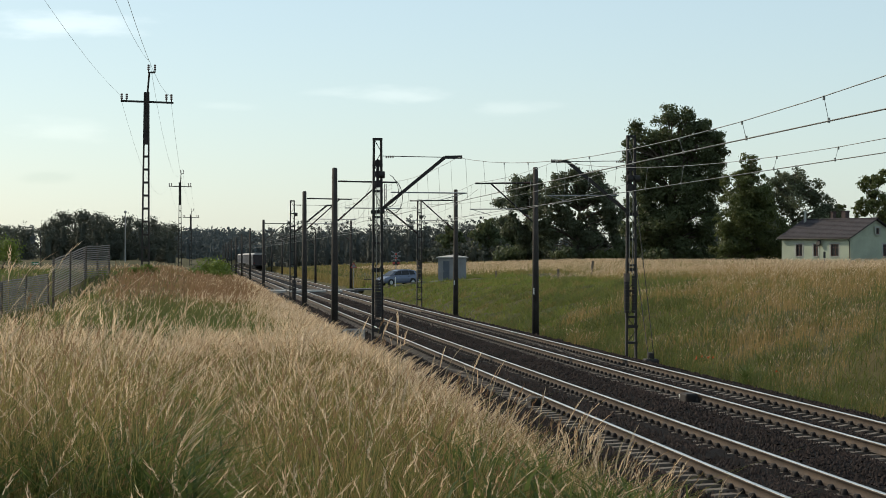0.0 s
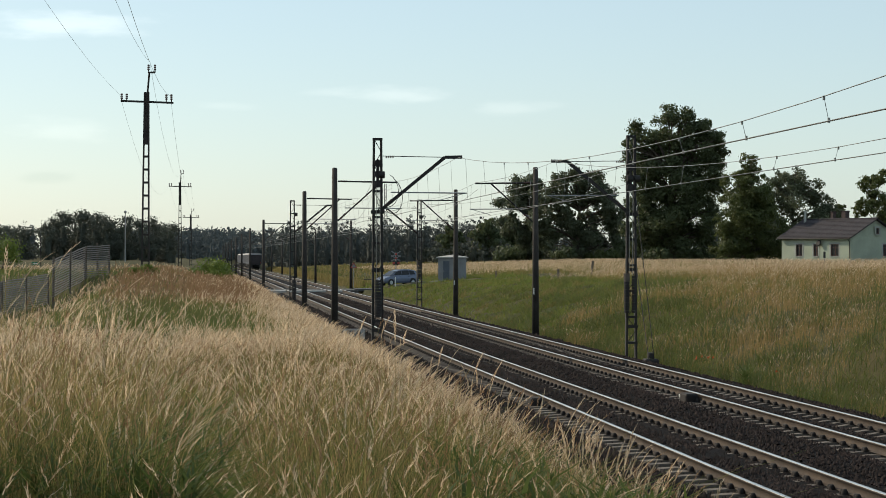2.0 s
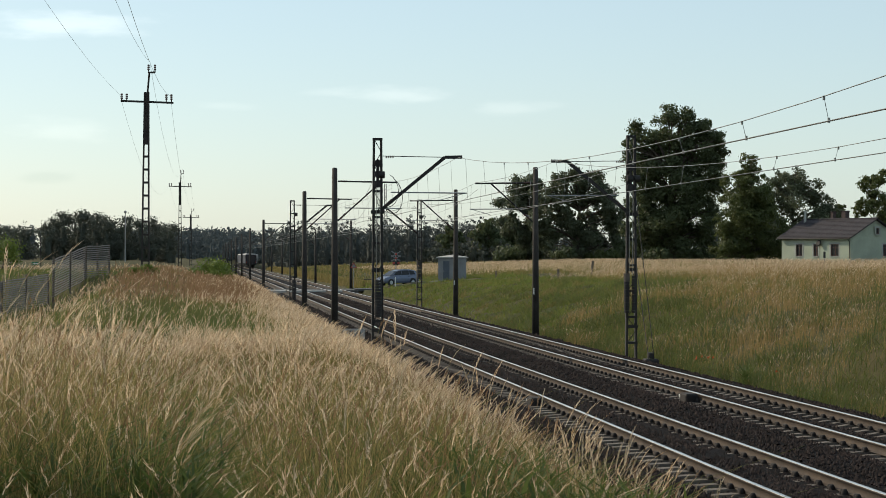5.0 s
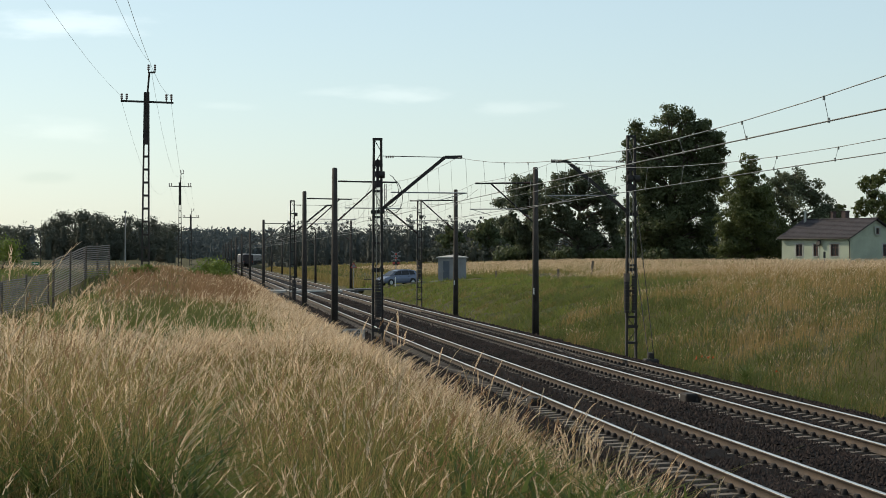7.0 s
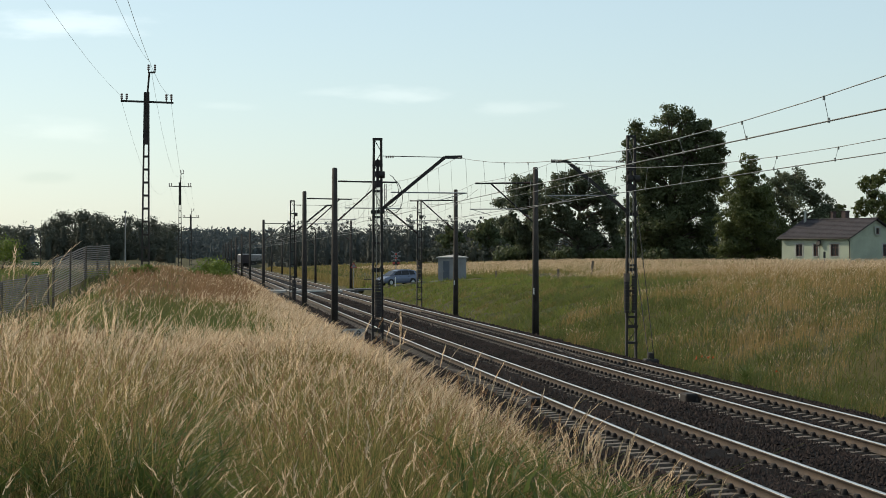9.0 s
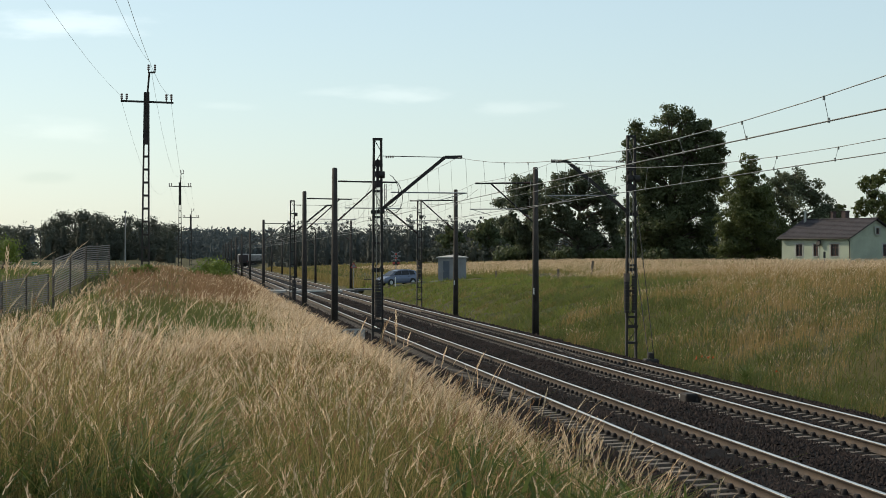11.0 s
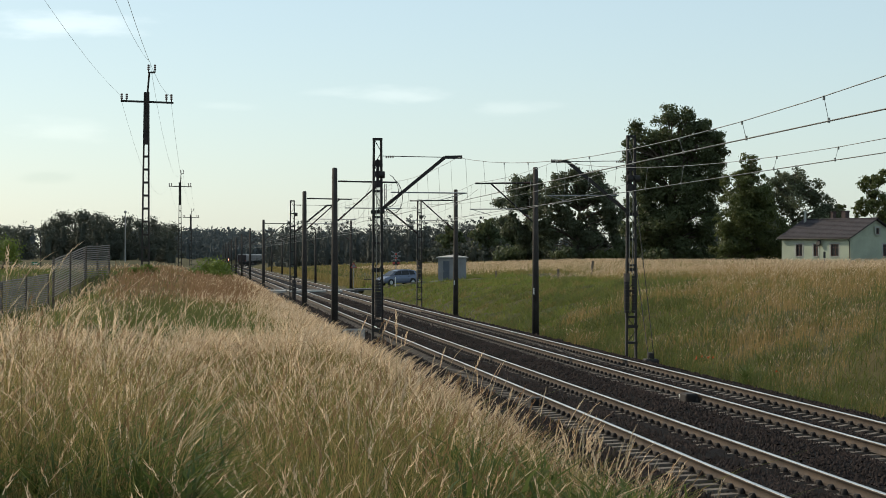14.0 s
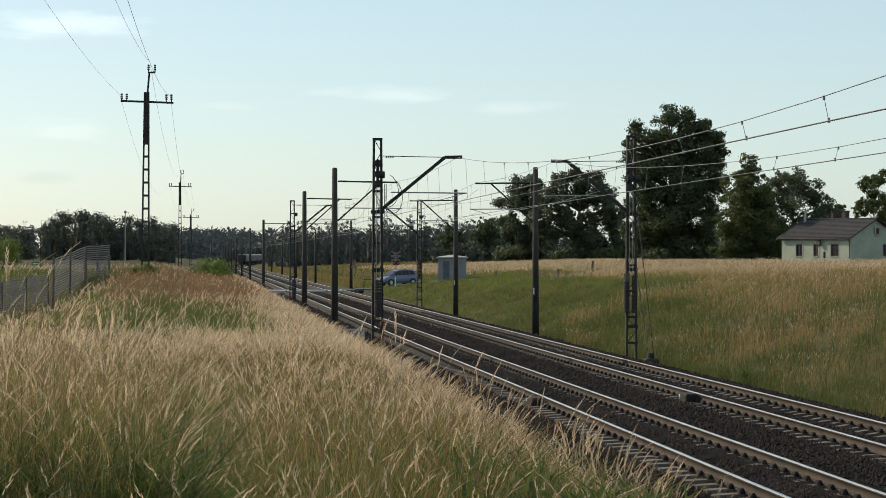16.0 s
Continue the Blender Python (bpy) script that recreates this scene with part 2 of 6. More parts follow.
def tube(bm, p, q, r0, r1=None, n=8, caps=True):
    p, q = Vector(p), Vector(q)
    r1 = r0 if r1 is None else r1
    d = (q - p)
    rot = d.to_track_quat("Z", "Y").to_matrix().to_4x4()
    bmesh.ops.create_cone(bm, cap_ends=caps, segments=n, radius1=r0, radius2=r1, depth=d.length,
                          matrix=Matrix.Translation((p + q) / 2) @ rot)
    return bm


def bar(bm, p, q, w, h):
    """A rectangular bar from p to q, w wide and h deep."""
    p, q = Vector(p), Vector(q)
    d = q - p
    rot = d.to_track_quat("Z", "Y")
    bmesh.ops.create_cube(bm, size=1.0, matrix=Matrix.LocRotScale((p + q) / 2, rot, (w, h, d.length)))
    return bm


def wire(name, pts, r, mat, parent, n=4):
    """A thin round wire through points."""
    pts = np.array(pts, float)
    d = np.gradient(pts, axis=0)
    d /= np.linalg.norm(d, axis=1)[:, None]
    side = np.cross(d, (0, 0, 1.0))
    ln = np.linalg.norm(side, axis=1)[:, None]
    side = np.where(ln > 1e-4, side / np.maximum(ln, 1e-4), (1.0, 0, 0))
    up = np.cross(side, d)
    ang = np.arange(n) * 2 * np.pi / n
    v = (pts[:, None, :] + r * (np.cos(ang)[None, :, None] * side[:, None, :] + np.sin(ang)[None, :, None] * up[:, None, :])).reshape(-1, 3)
    i = np.arange(len(pts) - 1)[:, None] * n
    j = np.arange(n)[None, :]
    f = np.stack([i + j, i + (j + 1) % n, i + n + (j + 1) % n, i + n + j], -1).reshape(-1, 4)
    return np_object(name, v, f, [mat], parent=parent)


def thing(name, label, category, m=None, group="", kind=""):
    e = new(name)
    e.empty_display_size = 0.3
    if m is not None:
        e.matrix_basis = m
    return tagged(e, label, category, group, kind)


# ---- the lie of the land: x across the tracks, y along them, rail tops at z = 0 ----
def step(v, a, b):
    u = np.clip((v - a) / (b - a), 0, 1)
    return u * u * (3 - 2 * u)


def bend(y):
    """Shift of the line to the right where it curves away, beyond 620 m."""
    return np.maximum(0, np.minimum(np.asarray(y, float), 1400) - 620) ** 2 / 8000


def land(x, y):
    x, y = np.asarray(x, float), np.asarray(y, float)
    x = x - bend(y)
    top = 1.6 + 0.62 * step(y, 25, 110) * step(-x, -1.5, 2.5)
    top = top - 1.15 * step(-x, 3.0, 5.6) * (1 - step(y, 84, 99)) * step(y, 28, 52)
    top = top - 0.5 * step(y, 150, 220) + 0.7 * step(y, 240, 320) * step(-x, 2, 12)
    slope = np.interp(x, [1.4, 2.2, 5.3, 5.9], [0, 0.12, 1, 1.06])
    left = top + (-0.55 - top) * slope
    near = np.interp(x, [14.6, 15.4, 16.2, 20, 24, 30, 60, 150, 2500], [-0.9, -0.65, -0.55, 0.9, 1.75, 2.1, 2.32, 2.45, 2.45])
    far = np.interp(x, [14.6, 15.4, 17, 20, 25, 40, 60, 100, 2500], [-0.9, -0.5, 0.1, 0.42, 0.72, 1.4, 2.0, 2.32, 2.32])
    right = near + (far - near) * step(y, 95, 190)
    bed = np.full_like(x, -0.95)
    z = np.where(x < 5.9, left, np.where(x < 14.6, bed, right))
    z = np.where((x > 14.6) & (x < 26), z + np.maximum(0, -0.06 - z) * step(9.5 - abs(y - 195), 0, 3.5), z)
    rough = 0.07 * np.sin(x * 1.7 + 0.6 * np.sin(y * 0.9)) * np.sin(y * 1.1 + x * 0.4) + 0.05 * np.sin(x * 0.63 + y * 0.37)
    rough = rough + 0.17 * np.sin(x * 1.5 + y * 0.5 + np.sin(y * 0.23)) * np.sin(y * 0.33 + x * 0.7) * step(x, 17, 18.5) * (1 - step(x, 27, 32)) * step(y, 85, 100)
    return z + np.where((x < 4.8) | (x > 17), rough, 0)


def land_at(x, y):
    return float(land(np.array([x]), np.array([y]))[0])


# ---- ground, track bed, tracks ----
def build_ground():
    xs = np.unique(np.concatenate([np.linspace(-2500, -60, 14), np.arange(-60, -12, 4.0), np.arange(-12, 5.9, 0.45), [5.9], np.arange(6.5, 14.6, 2.0),
                                   np.arange(14.6, 40, 0.5), np.arange(40, 130, 5.0), np.linspace(130, 2500, 14)]))
    ys = np.unique(np.concatenate([np.linspace(-600, -10, 10), np.arange(-10, 130, 0.8), np.arange(130, 260, 2.0), np.arange(260, 700, 12.0), np.linspace(700, 4200, 24)]))
    gx, gy = np.meshgrid(xs, ys)
    v = np.stack([gx, gy, land(gx, gy)], -1).reshape(-1, 3)
    nx = len(xs)
    i, j = np.meshgrid(np.arange(len(ys) - 1), np.arange(nx - 1), indexing="ij")
    a = (i * nx + j).ravel()
    ob = np_object("ground", v, np.stack([a, a + 1, a + nx + 1, a + nx], -1), [M_SOIL])
    ob.data.polygons.foreach_set("use_smooth", [True] * len(ob.data.polygons))
    tagged(ob, "rough meadow ground with grassy banks beside a railway", "ground", kind="structure")


TRACKS = (8.45, 12.2)


def bed_height(x):
    """Top of the ballast across the line."""
    x = np.asarray(x, float)
    return np.interp(x, [5.3, 5.7, 6.75, 7.2, 7.6, 8.45, 9.3, 10.3, 11.35, 12.2, 13.05, 13.5, 14.2, 15.3, 15.6],
                     [-0.85, -0.72, -0.25, -0.225, -0.225, -0.20, -0.225, -0.15, -0.225, -0.20, -0.225, -0.205, -0.22, -0.68, -0.85])


def build_bed():
    xs = np.concatenate([[5.3, 5.7], np.arange(6.0, 15.2, 0.35), [15.3, 15.6]])
    ys = np.concatenate([np.arange(-30, 160, 0.7), np.arange(160, 900, 10.0), np.linspace(900, 1230, 10)])
    gx, gy = np.meshgrid(xs, ys)
    rng = np.random.default_rng(5)
    gz = bed_height(gx) + rng.normal(0, 0.012, gx.shape)
    v = np.stack([gx + bend(gy), gy, gz], -1).reshape(-1, 3)
    nx = len(xs)
    i, j = np.meshgrid(np.arange(len(ys) - 1), np.arange(nx - 1), indexing="ij")
    a = (i * nx + j).ravel()
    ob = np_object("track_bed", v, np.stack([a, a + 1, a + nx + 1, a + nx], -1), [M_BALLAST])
    tagged(ob, "near-black crushed-stone ballast bed under two tracks, gap shade in its colour", "ballast", kind="structure")


def build_stones():
    """Single ballast stones on the stretch by the meadow path."""
    rng = np.random.default_rng(7)
    n = 82000
    far = rng.random(n) < 0.16
    y = np.where(far, 80 + 90 * rng.random(n), 24 + 66 * rng.random(n) ** 1.5)
    x = 5.9 + 9.3 * rng.random(n)
    z = bed_height(x) + np.where(abs(x - 10.3) < 0.9, rng.uniform(0, 0.03, n), 0)
    r = rng.uniform(0.014, 0.042, n) * np.where(far, 1.8, 1.0)
    dist = np.minimum(abs(x - 8.45), abs(x - 12.2))
    z = z - np.where((dist < 1.25) & (dist > 0.25), 0.014 + 0.5 * (r - 0.02), 0.0)
    base = np.array([(1, 0, -0.2), (-1, 0, -0.2), (0, 1, -0.2), (0, -1, -0.2), (0.25, 0.2, 1.25)], float)
    v = base[None] * r[:, None, None] * rng.uniform(0.6, 1.3, (n, 5, 1)) + rng.normal(0, 0.006, (n, 5, 3))
    th = rng.uniform(0, 6.28, n)
    c, s = np.cos(th)[:, None], np.sin(th)[:, None]
    v = np.stack([v[..., 0] * c - v[..., 1] * s, v[..., 0] * s + v[..., 1] * c, v[..., 2] + 0.4 * v[..., 0]], -1)
    v += np.stack([x, y, z + 0.004], -1)[:, None]
    f = np.array([(0, 2, 4), (2, 1, 4), (1, 3, 4), (3, 0, 4)])
    f = (f[None] + 5 * np.arange(n)[:, None, None]).reshape(-1, 3)
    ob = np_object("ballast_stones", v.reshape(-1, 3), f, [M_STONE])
    tagged(ob, "loose crushed ballast stones in brown and near-black", "ballast", kind="stuff")


def rail_mesh(name, y0, y1, x, drop=0.0):
    prof = [(-0.07, -0.172), (0.07, -0.172), (0.07, -0.16), (0.012, -0.145), (0.010, -0.045), (0.035, -0.035), (0.036, -0.008), (0.028, 0.0),
            (-0.028, 0.0), (-0.036, -0.008), (-0.035, -0.035), (-0.010, -0.045), (-0.012, -0.145), (-0.07, -0.16)]
    k = len(prof)
    ys = np.concatenate([np.arange(y0, 200, 12.0), np.linspace(200, y1, 50)])
    rng = np.random.default_rng(int(x * 10))
    wob = np.where(ys < 400, rng.normal(0, 0.004, len(ys)), 0.0)
    v = np.array([(x + float(bend(y)) + px + w, y, pz - drop) for y, w in zip(ys, wob) for px, pz in prof])
    f, mi = [], []
    for a in range(len(ys) - 1):
        for b in range(k):
            f.append((a * k + b, a * k + (b + 1) % k, (a + 1) * k + (b + 1) % k, (a + 1) * k + b))
            mi.append(1 if b in (6, 7, 8) else 0)
    return v, f, mi


def sleeper_mesh():
    """Concrete sleeper: high rail seats, a lower waist, sloped flanks."""
    bm = bmesh.new()
    prof = [(-1.25, -0.20), (-0.98, -0.178), (-0.56, -0.178), (-0.32, -0.215), (0.32, -0.215), (0.56, -0.178), (0.98, -0.178), (1.25, -0.20)]
    rows = []
    for x, z in prof:
        w = 0.085 if abs(x) < 0.5 else 0.105
        rows.append([bm.verts.new(p) for p in ((x, -w - 0.035, -0.36), (x, -w, z), (x, w, z), (x, w + 0.035, -0.36))])
    for a, b in zip(rows, rows[1:]):
        for i in range(3):
            bm.faces.new((a[i], b[i], b[i + 1], a[i + 1]))
    bm.faces.new(rows[0]), bm.faces.new(rows[-1][::-1])
    bmesh.ops.recalc_face_normals(bm, faces=bm.faces)
    return bm_mesh("sleeper", bm, M_SLEEPER)


def clip_arrays(y, xs):
    """Rail fastenings: a plate, a clip hump and a bolt on each side of each rail."""
    vs, fs = [], []
    ang = np.arange(8) * math.pi / 4
    ring = np.stack([np.cos(ang), np.sin(ang)], -1)
    dome = np.concatenate([np.c_[ring * r, np.full(8, z)] for r, z in ((1.0, 0.0), (1.0, 0.55), (0.55, 1.0))])
    df = [(8 * k + i, 8 * k + (i + 1) % 8, 8 * k + 8 + (i + 1) % 8, 8 * k + 8 + i) for k in (0, 1) for i in range(8)]
    df = np.array(df + [(16, 17, 18, 19), (16, 19, 20, 23), (20, 21, 22, 23)])
    k = 0
    for x in xs:
        for side in (-1, 1):
            for dx, dy, sx, sy, sz in ((0.114, -0.045, 0.050, 0.052, 0.078), (0.114, 0.05, 0.046, 0.048, 0.070)):
                vs.append(dome * (sx, sy, sz) + (x + side * dx, dy, -0.178))
                fs.append(df + 24 * k)
                k += 1
    v, f = np.concatenate(vs), np.concatenate(fs)
    n = len(v)
    allv = (v[None] + np.stack([np.zeros_like(y), y, np.zeros_like(y)], -1)[:, None]).reshape(-1, 3)
    allf = (f[None] + n * np.arange(len(y))[:, None, None]).reshape(-1, 4)
    return allv, allf


def build_track(cx, mesh):
    tr = thing("railway_track", "rusty steel rails with polished tops on concrete sleepers", "railway track", kind="structure")
    cant = 0.034 if cx < 10 else 0.0
    for dx in (-0.7535, 0.7535):
        v, f, mi = rail_mesh("rail", -30.0, 1230.0, cx + dx, cant if dx > 0 else 0.0)
        ob = np_object("rail", v, f, [M_RAIL, M_RAILTOP], mi, tr)
        tagged(ob, "steel rail with rusty web and bright running surface")
    y0 = 24.0 if cx < 10 else 34.0
    ys = np.arange(y0, y0 + 0.6 * 150, 0.6)
    rng = random.Random(int(cx))
    for y in ys:
        s = new("sleeper", mesh)
        s.parent = tr
        s.location, s.rotation_euler = (cx + rng.gauss(0, 0.012), y + rng.gauss(0, 0.012), rng.gauss(0, 0.003) - cant / 2), (0, cant / 1.507, rng.gauss(0, 0.008))
    # the sleepers further on and behind, joined
    rest = np.concatenate([np.arange(y0 - 0.6, -20, -0.6), np.arange(ys[-1] + 0.6, 420, 0.6)])
    src = np.array([v.co[:] for v in mesh.vertices])
    tri = np.array([[p.vertices[0], p.vertices[i], p.vertices[i + 1]] for p in mesh.polygons for i in range(1, len(p.vertices) - 1)])
    v = (src[None] + np.stack([np.full_like(rest, cx), rest, np.zeros_like(rest)], -1)[:, None]).reshape(-1, 3)
    f = (tri[None] + len(src) * np.arange(len(rest))[:, None, None]).reshape(-1, 3)
    tagged(np_object("sleepers_beyond", v, f, [M_SLEEPER], parent=tr), kind="stuff")
    yc = np.arange(y0, 120, 0.6)
    v, f = clip_arrays(yc, (cx - 0.7535, cx + 0.7535))
    v[:, 2] -= cant * (v[:, 0] - cx + 0.7535) / 1.507
    tagged(np_object("rail_fastenings", v, f, [M_CLIP], parent=tr), "dark steel rail clips and bolts", kind="stuff")


def build_crossing():
    """The level crossing: asphalt road, concrete panels between the rails."""
    def strip(name, x0, x1, w, lift, mat, label, n=30):
        xs = np.linspace(x0, x1, n)
        vs = []
        for x in xs:
            yc = 194.5 + 0.16 * (x - 10)
            z = -0.02 if 5.4 < x < 15.6 else max(land_at(x, yc), land_at(x, yc - w), -0.02)
            z = -0.02 + (z + 0.02) * min(1, max(0, (5.4 - x) / 6, (x - 15.6) / 4))
            for dy, dz in ((-w, -0.14), (-w, lift), (w, lift), (w, -0.14)):
                vs.append((x, yc + dy, z + dz))
        f = [(a * 4 + i, a * 4 + 4 + i, a * 4 + 5 + i, a * 4 + 1 + i) for a in range(n - 1) for i in range(3)]
        ob = np_object(name, vs, f, [mat])
        tagged(ob, label, "road", kind="structure")
        return ob
    strip("road", 14.4, 23.5, 3.4, 0.06, M_ROAD, "narrow grey asphalt country road leading to the crossing")
    strip("road", -30, 5.6, 3.4, 0.06, M_ROAD, "narrow grey asphalt country road leading to the crossing")
    pan = thing("crossing_panels", "pale concrete level crossing panels between the rails", "level crossing", kind="structure")
    for x0, x1 in ((5.65, 7.6), (7.85, 9.05), (9.35, 11.3), (11.6, 12.8), (13.1, 14.35)):
        for k in range(4):
            bm = bmesh.new()
            y = 189.6 + k * 2.45
            box(bm, ((x0 + x1) / 2, y + 0.16 * ((x0 + x1) / 2 - 10), -0.16), (x1 - x0, 2.4, 0.30), 0.02)
            part("panel", bm, M_CONC if k == 0 and x0 < 13 else M_ROAD, pan)


# ---- overhead line ----
def lattice_mast(h, w0=0.34, w1=0.24, depth=0.2, battens=9):
    """Two channel legs with battens and lacing, on a concrete foot."""
    t = thing("lattice_mast", "dark steel lattice catenary mast on a concrete foot", "catenary mast", group="catenary masts")
    for s in (-1, 1):
        bm = bmesh.new()
        bar(bm, (s * w0 / 2, 0, -0.7), (s * w1 / 2, 0, h), depth, 0.07)
        part("leg", bm, M_STEEL, t)
    zs = np.linspace(0.15, h - 0.03, battens)
    for z in zs:
        bm = bmesh.new()
        w = w0 + (w1 - w0) * z / h
        box(bm, (0, 0, z), (w + 0.08, depth + 0.02, 0.08))
        part("batten", bm, M_STEEL, t)
    for i in range(len(zs) - 1):
        w = (w0 + (w1 - w0) * zs[i] / h) / 2
        m = (zs[i] + zs[i + 1]) / 2
        for z0, z1, s in ((zs[i], m, 1), (m, zs[i + 1], -1)):
            bm = bmesh.new()
            bar(bm, (-s * w, -depth / 2, z0), (s * w, -depth / 2, z1), 0.014, 0.024)
            part("lacing", bm, M_STEEL, t)
    bm = bmesh.new()
    box(bm, (0, 0, -0.72), (0.6, 0.6, 0.5), 0.04)
    part("foot", bm, M_WOOD, t)
    return t


def concrete_pole(h, plate=True):
    t = thing("concrete_pole", "tapered grey concrete catenary pole with cantilever arm", "catenary pole", group="catenary poles")
    bm = bmesh.new()
    tube(bm, (0, 0, -0.8), (0, 0, h), 0.165, 0.115, 12)
    part("shaft", bm, M_POLE, t, smooth=True)
    bm = bmesh.new()
    tube(bm, (0, 0, h - 0.01), (0, 0, h + 0.05), 0.12, 0.09, 12)
    part("cap", bm, M_STEEL, t)
    if plate:
        bm = bmesh.new()
        box(bm, (-0.10, -0.14, 1.6), (0.05, 0.012, 0.28))
        part("number_plate", bm, M_WHITE, t)
    return t


def insulator(bm, p, q, r=0.05, n=4):
    p, q = Vector(p), Vector(q)
    for i in range(n):
        a, b = p.lerp(q, (i + 0.2) / n), p.lerp(q, (i + 0.75) / n)
        tube(bm, a, b, r, r * 0.45, 8)


def cantilever(t, side, z_top=6.5, z_low=4.75, reach=2.7, lattice=False):
    """Arm over the track: stay rod, diagonal strut, insulators, steady arm. side: +1 reaches towards +x."""
    x0 = side * 0.14
    bm = bmesh.new()
    if lattice:
        tube(bm, (x0, 0, z_top + 0.03), (side * reach * 0.82, 0, z_top), 0.014, n=5)
    else:
        tube(bm, (x0, 0, z_top), (side * (reach + 0.05), 0, z_top - 0.04), 0.036, n=8)
    part("stay", bm, M_STEEL, t)
    bm = bmesh.new()
    if lattice:
        e = (side * reach * 0.84, 0, z_top)
        bar(bm, (x0, 0, z_low), e, 0.085, 0.11)
        bar(bm, e, (side * (reach + 0.15), 0, z_top + 0.01), 0.085, 0.11)
    else:
        tube(bm, (x0, 0, z_low), (side * reach * 0.76, 0, z_top - 0.03), 0.035, n=8)
    part("strut", bm, M_STEEL, t)
    bm = bmesh.new()
    insulator(bm, (x0 + side * 0.12, 0, z_top), (x0 + side * 0.42, 0, z_top), 0.05 if lattice else 0.06)
    part("insulator", bm, M_PORC, t)
    bm = bmesh.new()
    d = Vector((side * reach * 0.76 - x0, 0, z_top - z_low)).normalized()
    p = Vector((x0, 0, z_low)) + d * 0.15
    insulator(bm, p, p + d * 0.35, 0.07)
    part("insulator", bm, M_PORC, t)
    bm = bmesh.new()
    tube(bm, (x0 + side * 0.3, 0, 5.32), (side * (reach + 0.3), 0, 5.30), 0.022, n=6)
    tube(bm, (side * (reach + 0.25), 0, 5.30), (side * (reach - 0.6), 0, 5.06), 0.014, n=5)
    part("steady_arm", bm, M_GALV, t)


def weights(t, x, z0, z1, r=0.15):
    n = max(6, int((z1 - z0) / 0.09))
    for i in range(n):
        bm = bmesh.new()
        a, b = z0 + (z1 - z0) * i / n, z0 + (z1 - z0) * (i + 0.9) / n
        tube(bm, (x, -0.2, a), (x, -0.2, b), r, n=12)
        part("weight_disc", bm, M_WEIGHT, t, "round dark iron tension weight")
    bm = bmesh.new()
    tube(bm, (x, -0.2, z1), (x, -0.2, 6.4), 0.012, n=5)
    tube(bm, (x + 0.22, -0.1, 5.9), (x + 0.02, -0.12, 5.9), 0.12, n=12)
    part("weight_rope", bm, M_STEEL, t)


def tension_gear(t, x):
    """Pulley block, guide plates and ropes of the tensioning weights."""
    bm = bmesh.new()
    for z in (6.28, 5.92, 5.6):
        tube(bm, (x, -0.19, z), (x, -0.10, z), 0.13, n=14)
    box(bm, (x, -0.14, 5.95), (0.1, 0.05, 0.85), 0.01)
    part("pulley_block", bm, M_WEIGHT, t)
    for z, w in ((4.66, 0.46), (2.72, 0.40), (0.72, 0.42)):
        bm = bmesh.new()
        box(bm, (0, -0.13, z), (w, 0.05, 0.12), 0.01)
        box(bm, (0.1, -0.15, z + 0.08), (0.05, 0.05, 0.1))
        part("guide_plate", bm, M_STEEL, t)
    bm = bmesh.new()
    for dx in (-0.05, 0.07):
        tube(bm, (x + dx, -0.17, 2.3), (x + dx, -0.17, 5.6), 0.011, n=5)
    part("rope", bm, M_WIRE, t)


LEFT_X, RIGHT_X = 5.76, 14.91
MASTS_L = [("tower", 3.6, 7.1), ("tower", 67.6, 7.12), ("pole", 89.9, 7.05), ("pole", 117.1, 6.87), ("tower", 133.2, 6.82), ("pole", 197.7, 6.65),
           ("pole", 255, 6.6), ("pole", 311, 6.5), ("pole", 367, 6.5), ("pole", 425, 6.5), ("pole", 485, 6.5), ("pole", 545, 6.5), ("pole", 610, 6.5)]
MASTS_R = [("tower", 6.2, 7.3), ("tower", 70.1, 7.42), ("pole", 90.8, 7.16), ("pole", 120.1, 7.1), ("tower", 140.7, 7.1), ("pole", 206.7, 6.75),
           ("pole", 273, 6.7), ("pole", 331, 6.6), ("pole", 390, 6.5), ("pole", 450, 6.5), ("pole", 510, 6.5)]


def build_masts():
    for xm, side, row in ((LEFT_X, 1, MASTS_L), (RIGHT_X, -1, MASTS_R)):
        for kind, y, h in row:
            t = lattice_mast(h) if kind == "tower" else concrete_pole(h, side < 0 and y < 130)
            t.matrix_basis = pose(xm, y, 0)
            cantilever(t, side, 6.5 if h > 6.75 else h - 0.3, 4.75, 2.7, lattice=kind == "tower")
            if kind == "tower" and 60 < y < 150:
                if side > 0 and y < 100:
                    weights(t, 0.0, 1.15, 2.4, 0.12)
                    tension_gear(t, 0.0)
                elif side > 0:
                    weights(t, 0.1, 0.3, 1.6, 0.15)
                elif y < 100:
                    weights(t, 0.06, 1.2, 2.5, 0.085)
                    tension_gear(t, -0.05)
                    weights(t, -0.2, 1.2, 2.3, 0.10)
                    bm = bmesh.new()
                    tube(bm, (-0.2, -0.2, 2.3), (-0.2, -0.2, 2.58), 0.11, n=12)
                    part("weight_cover", bm, M_SLEEPER, t, "pale weathered cover on the weight stack")
                else:
                    weights(t, -0.02, 1.6, 2.9, 0.14)


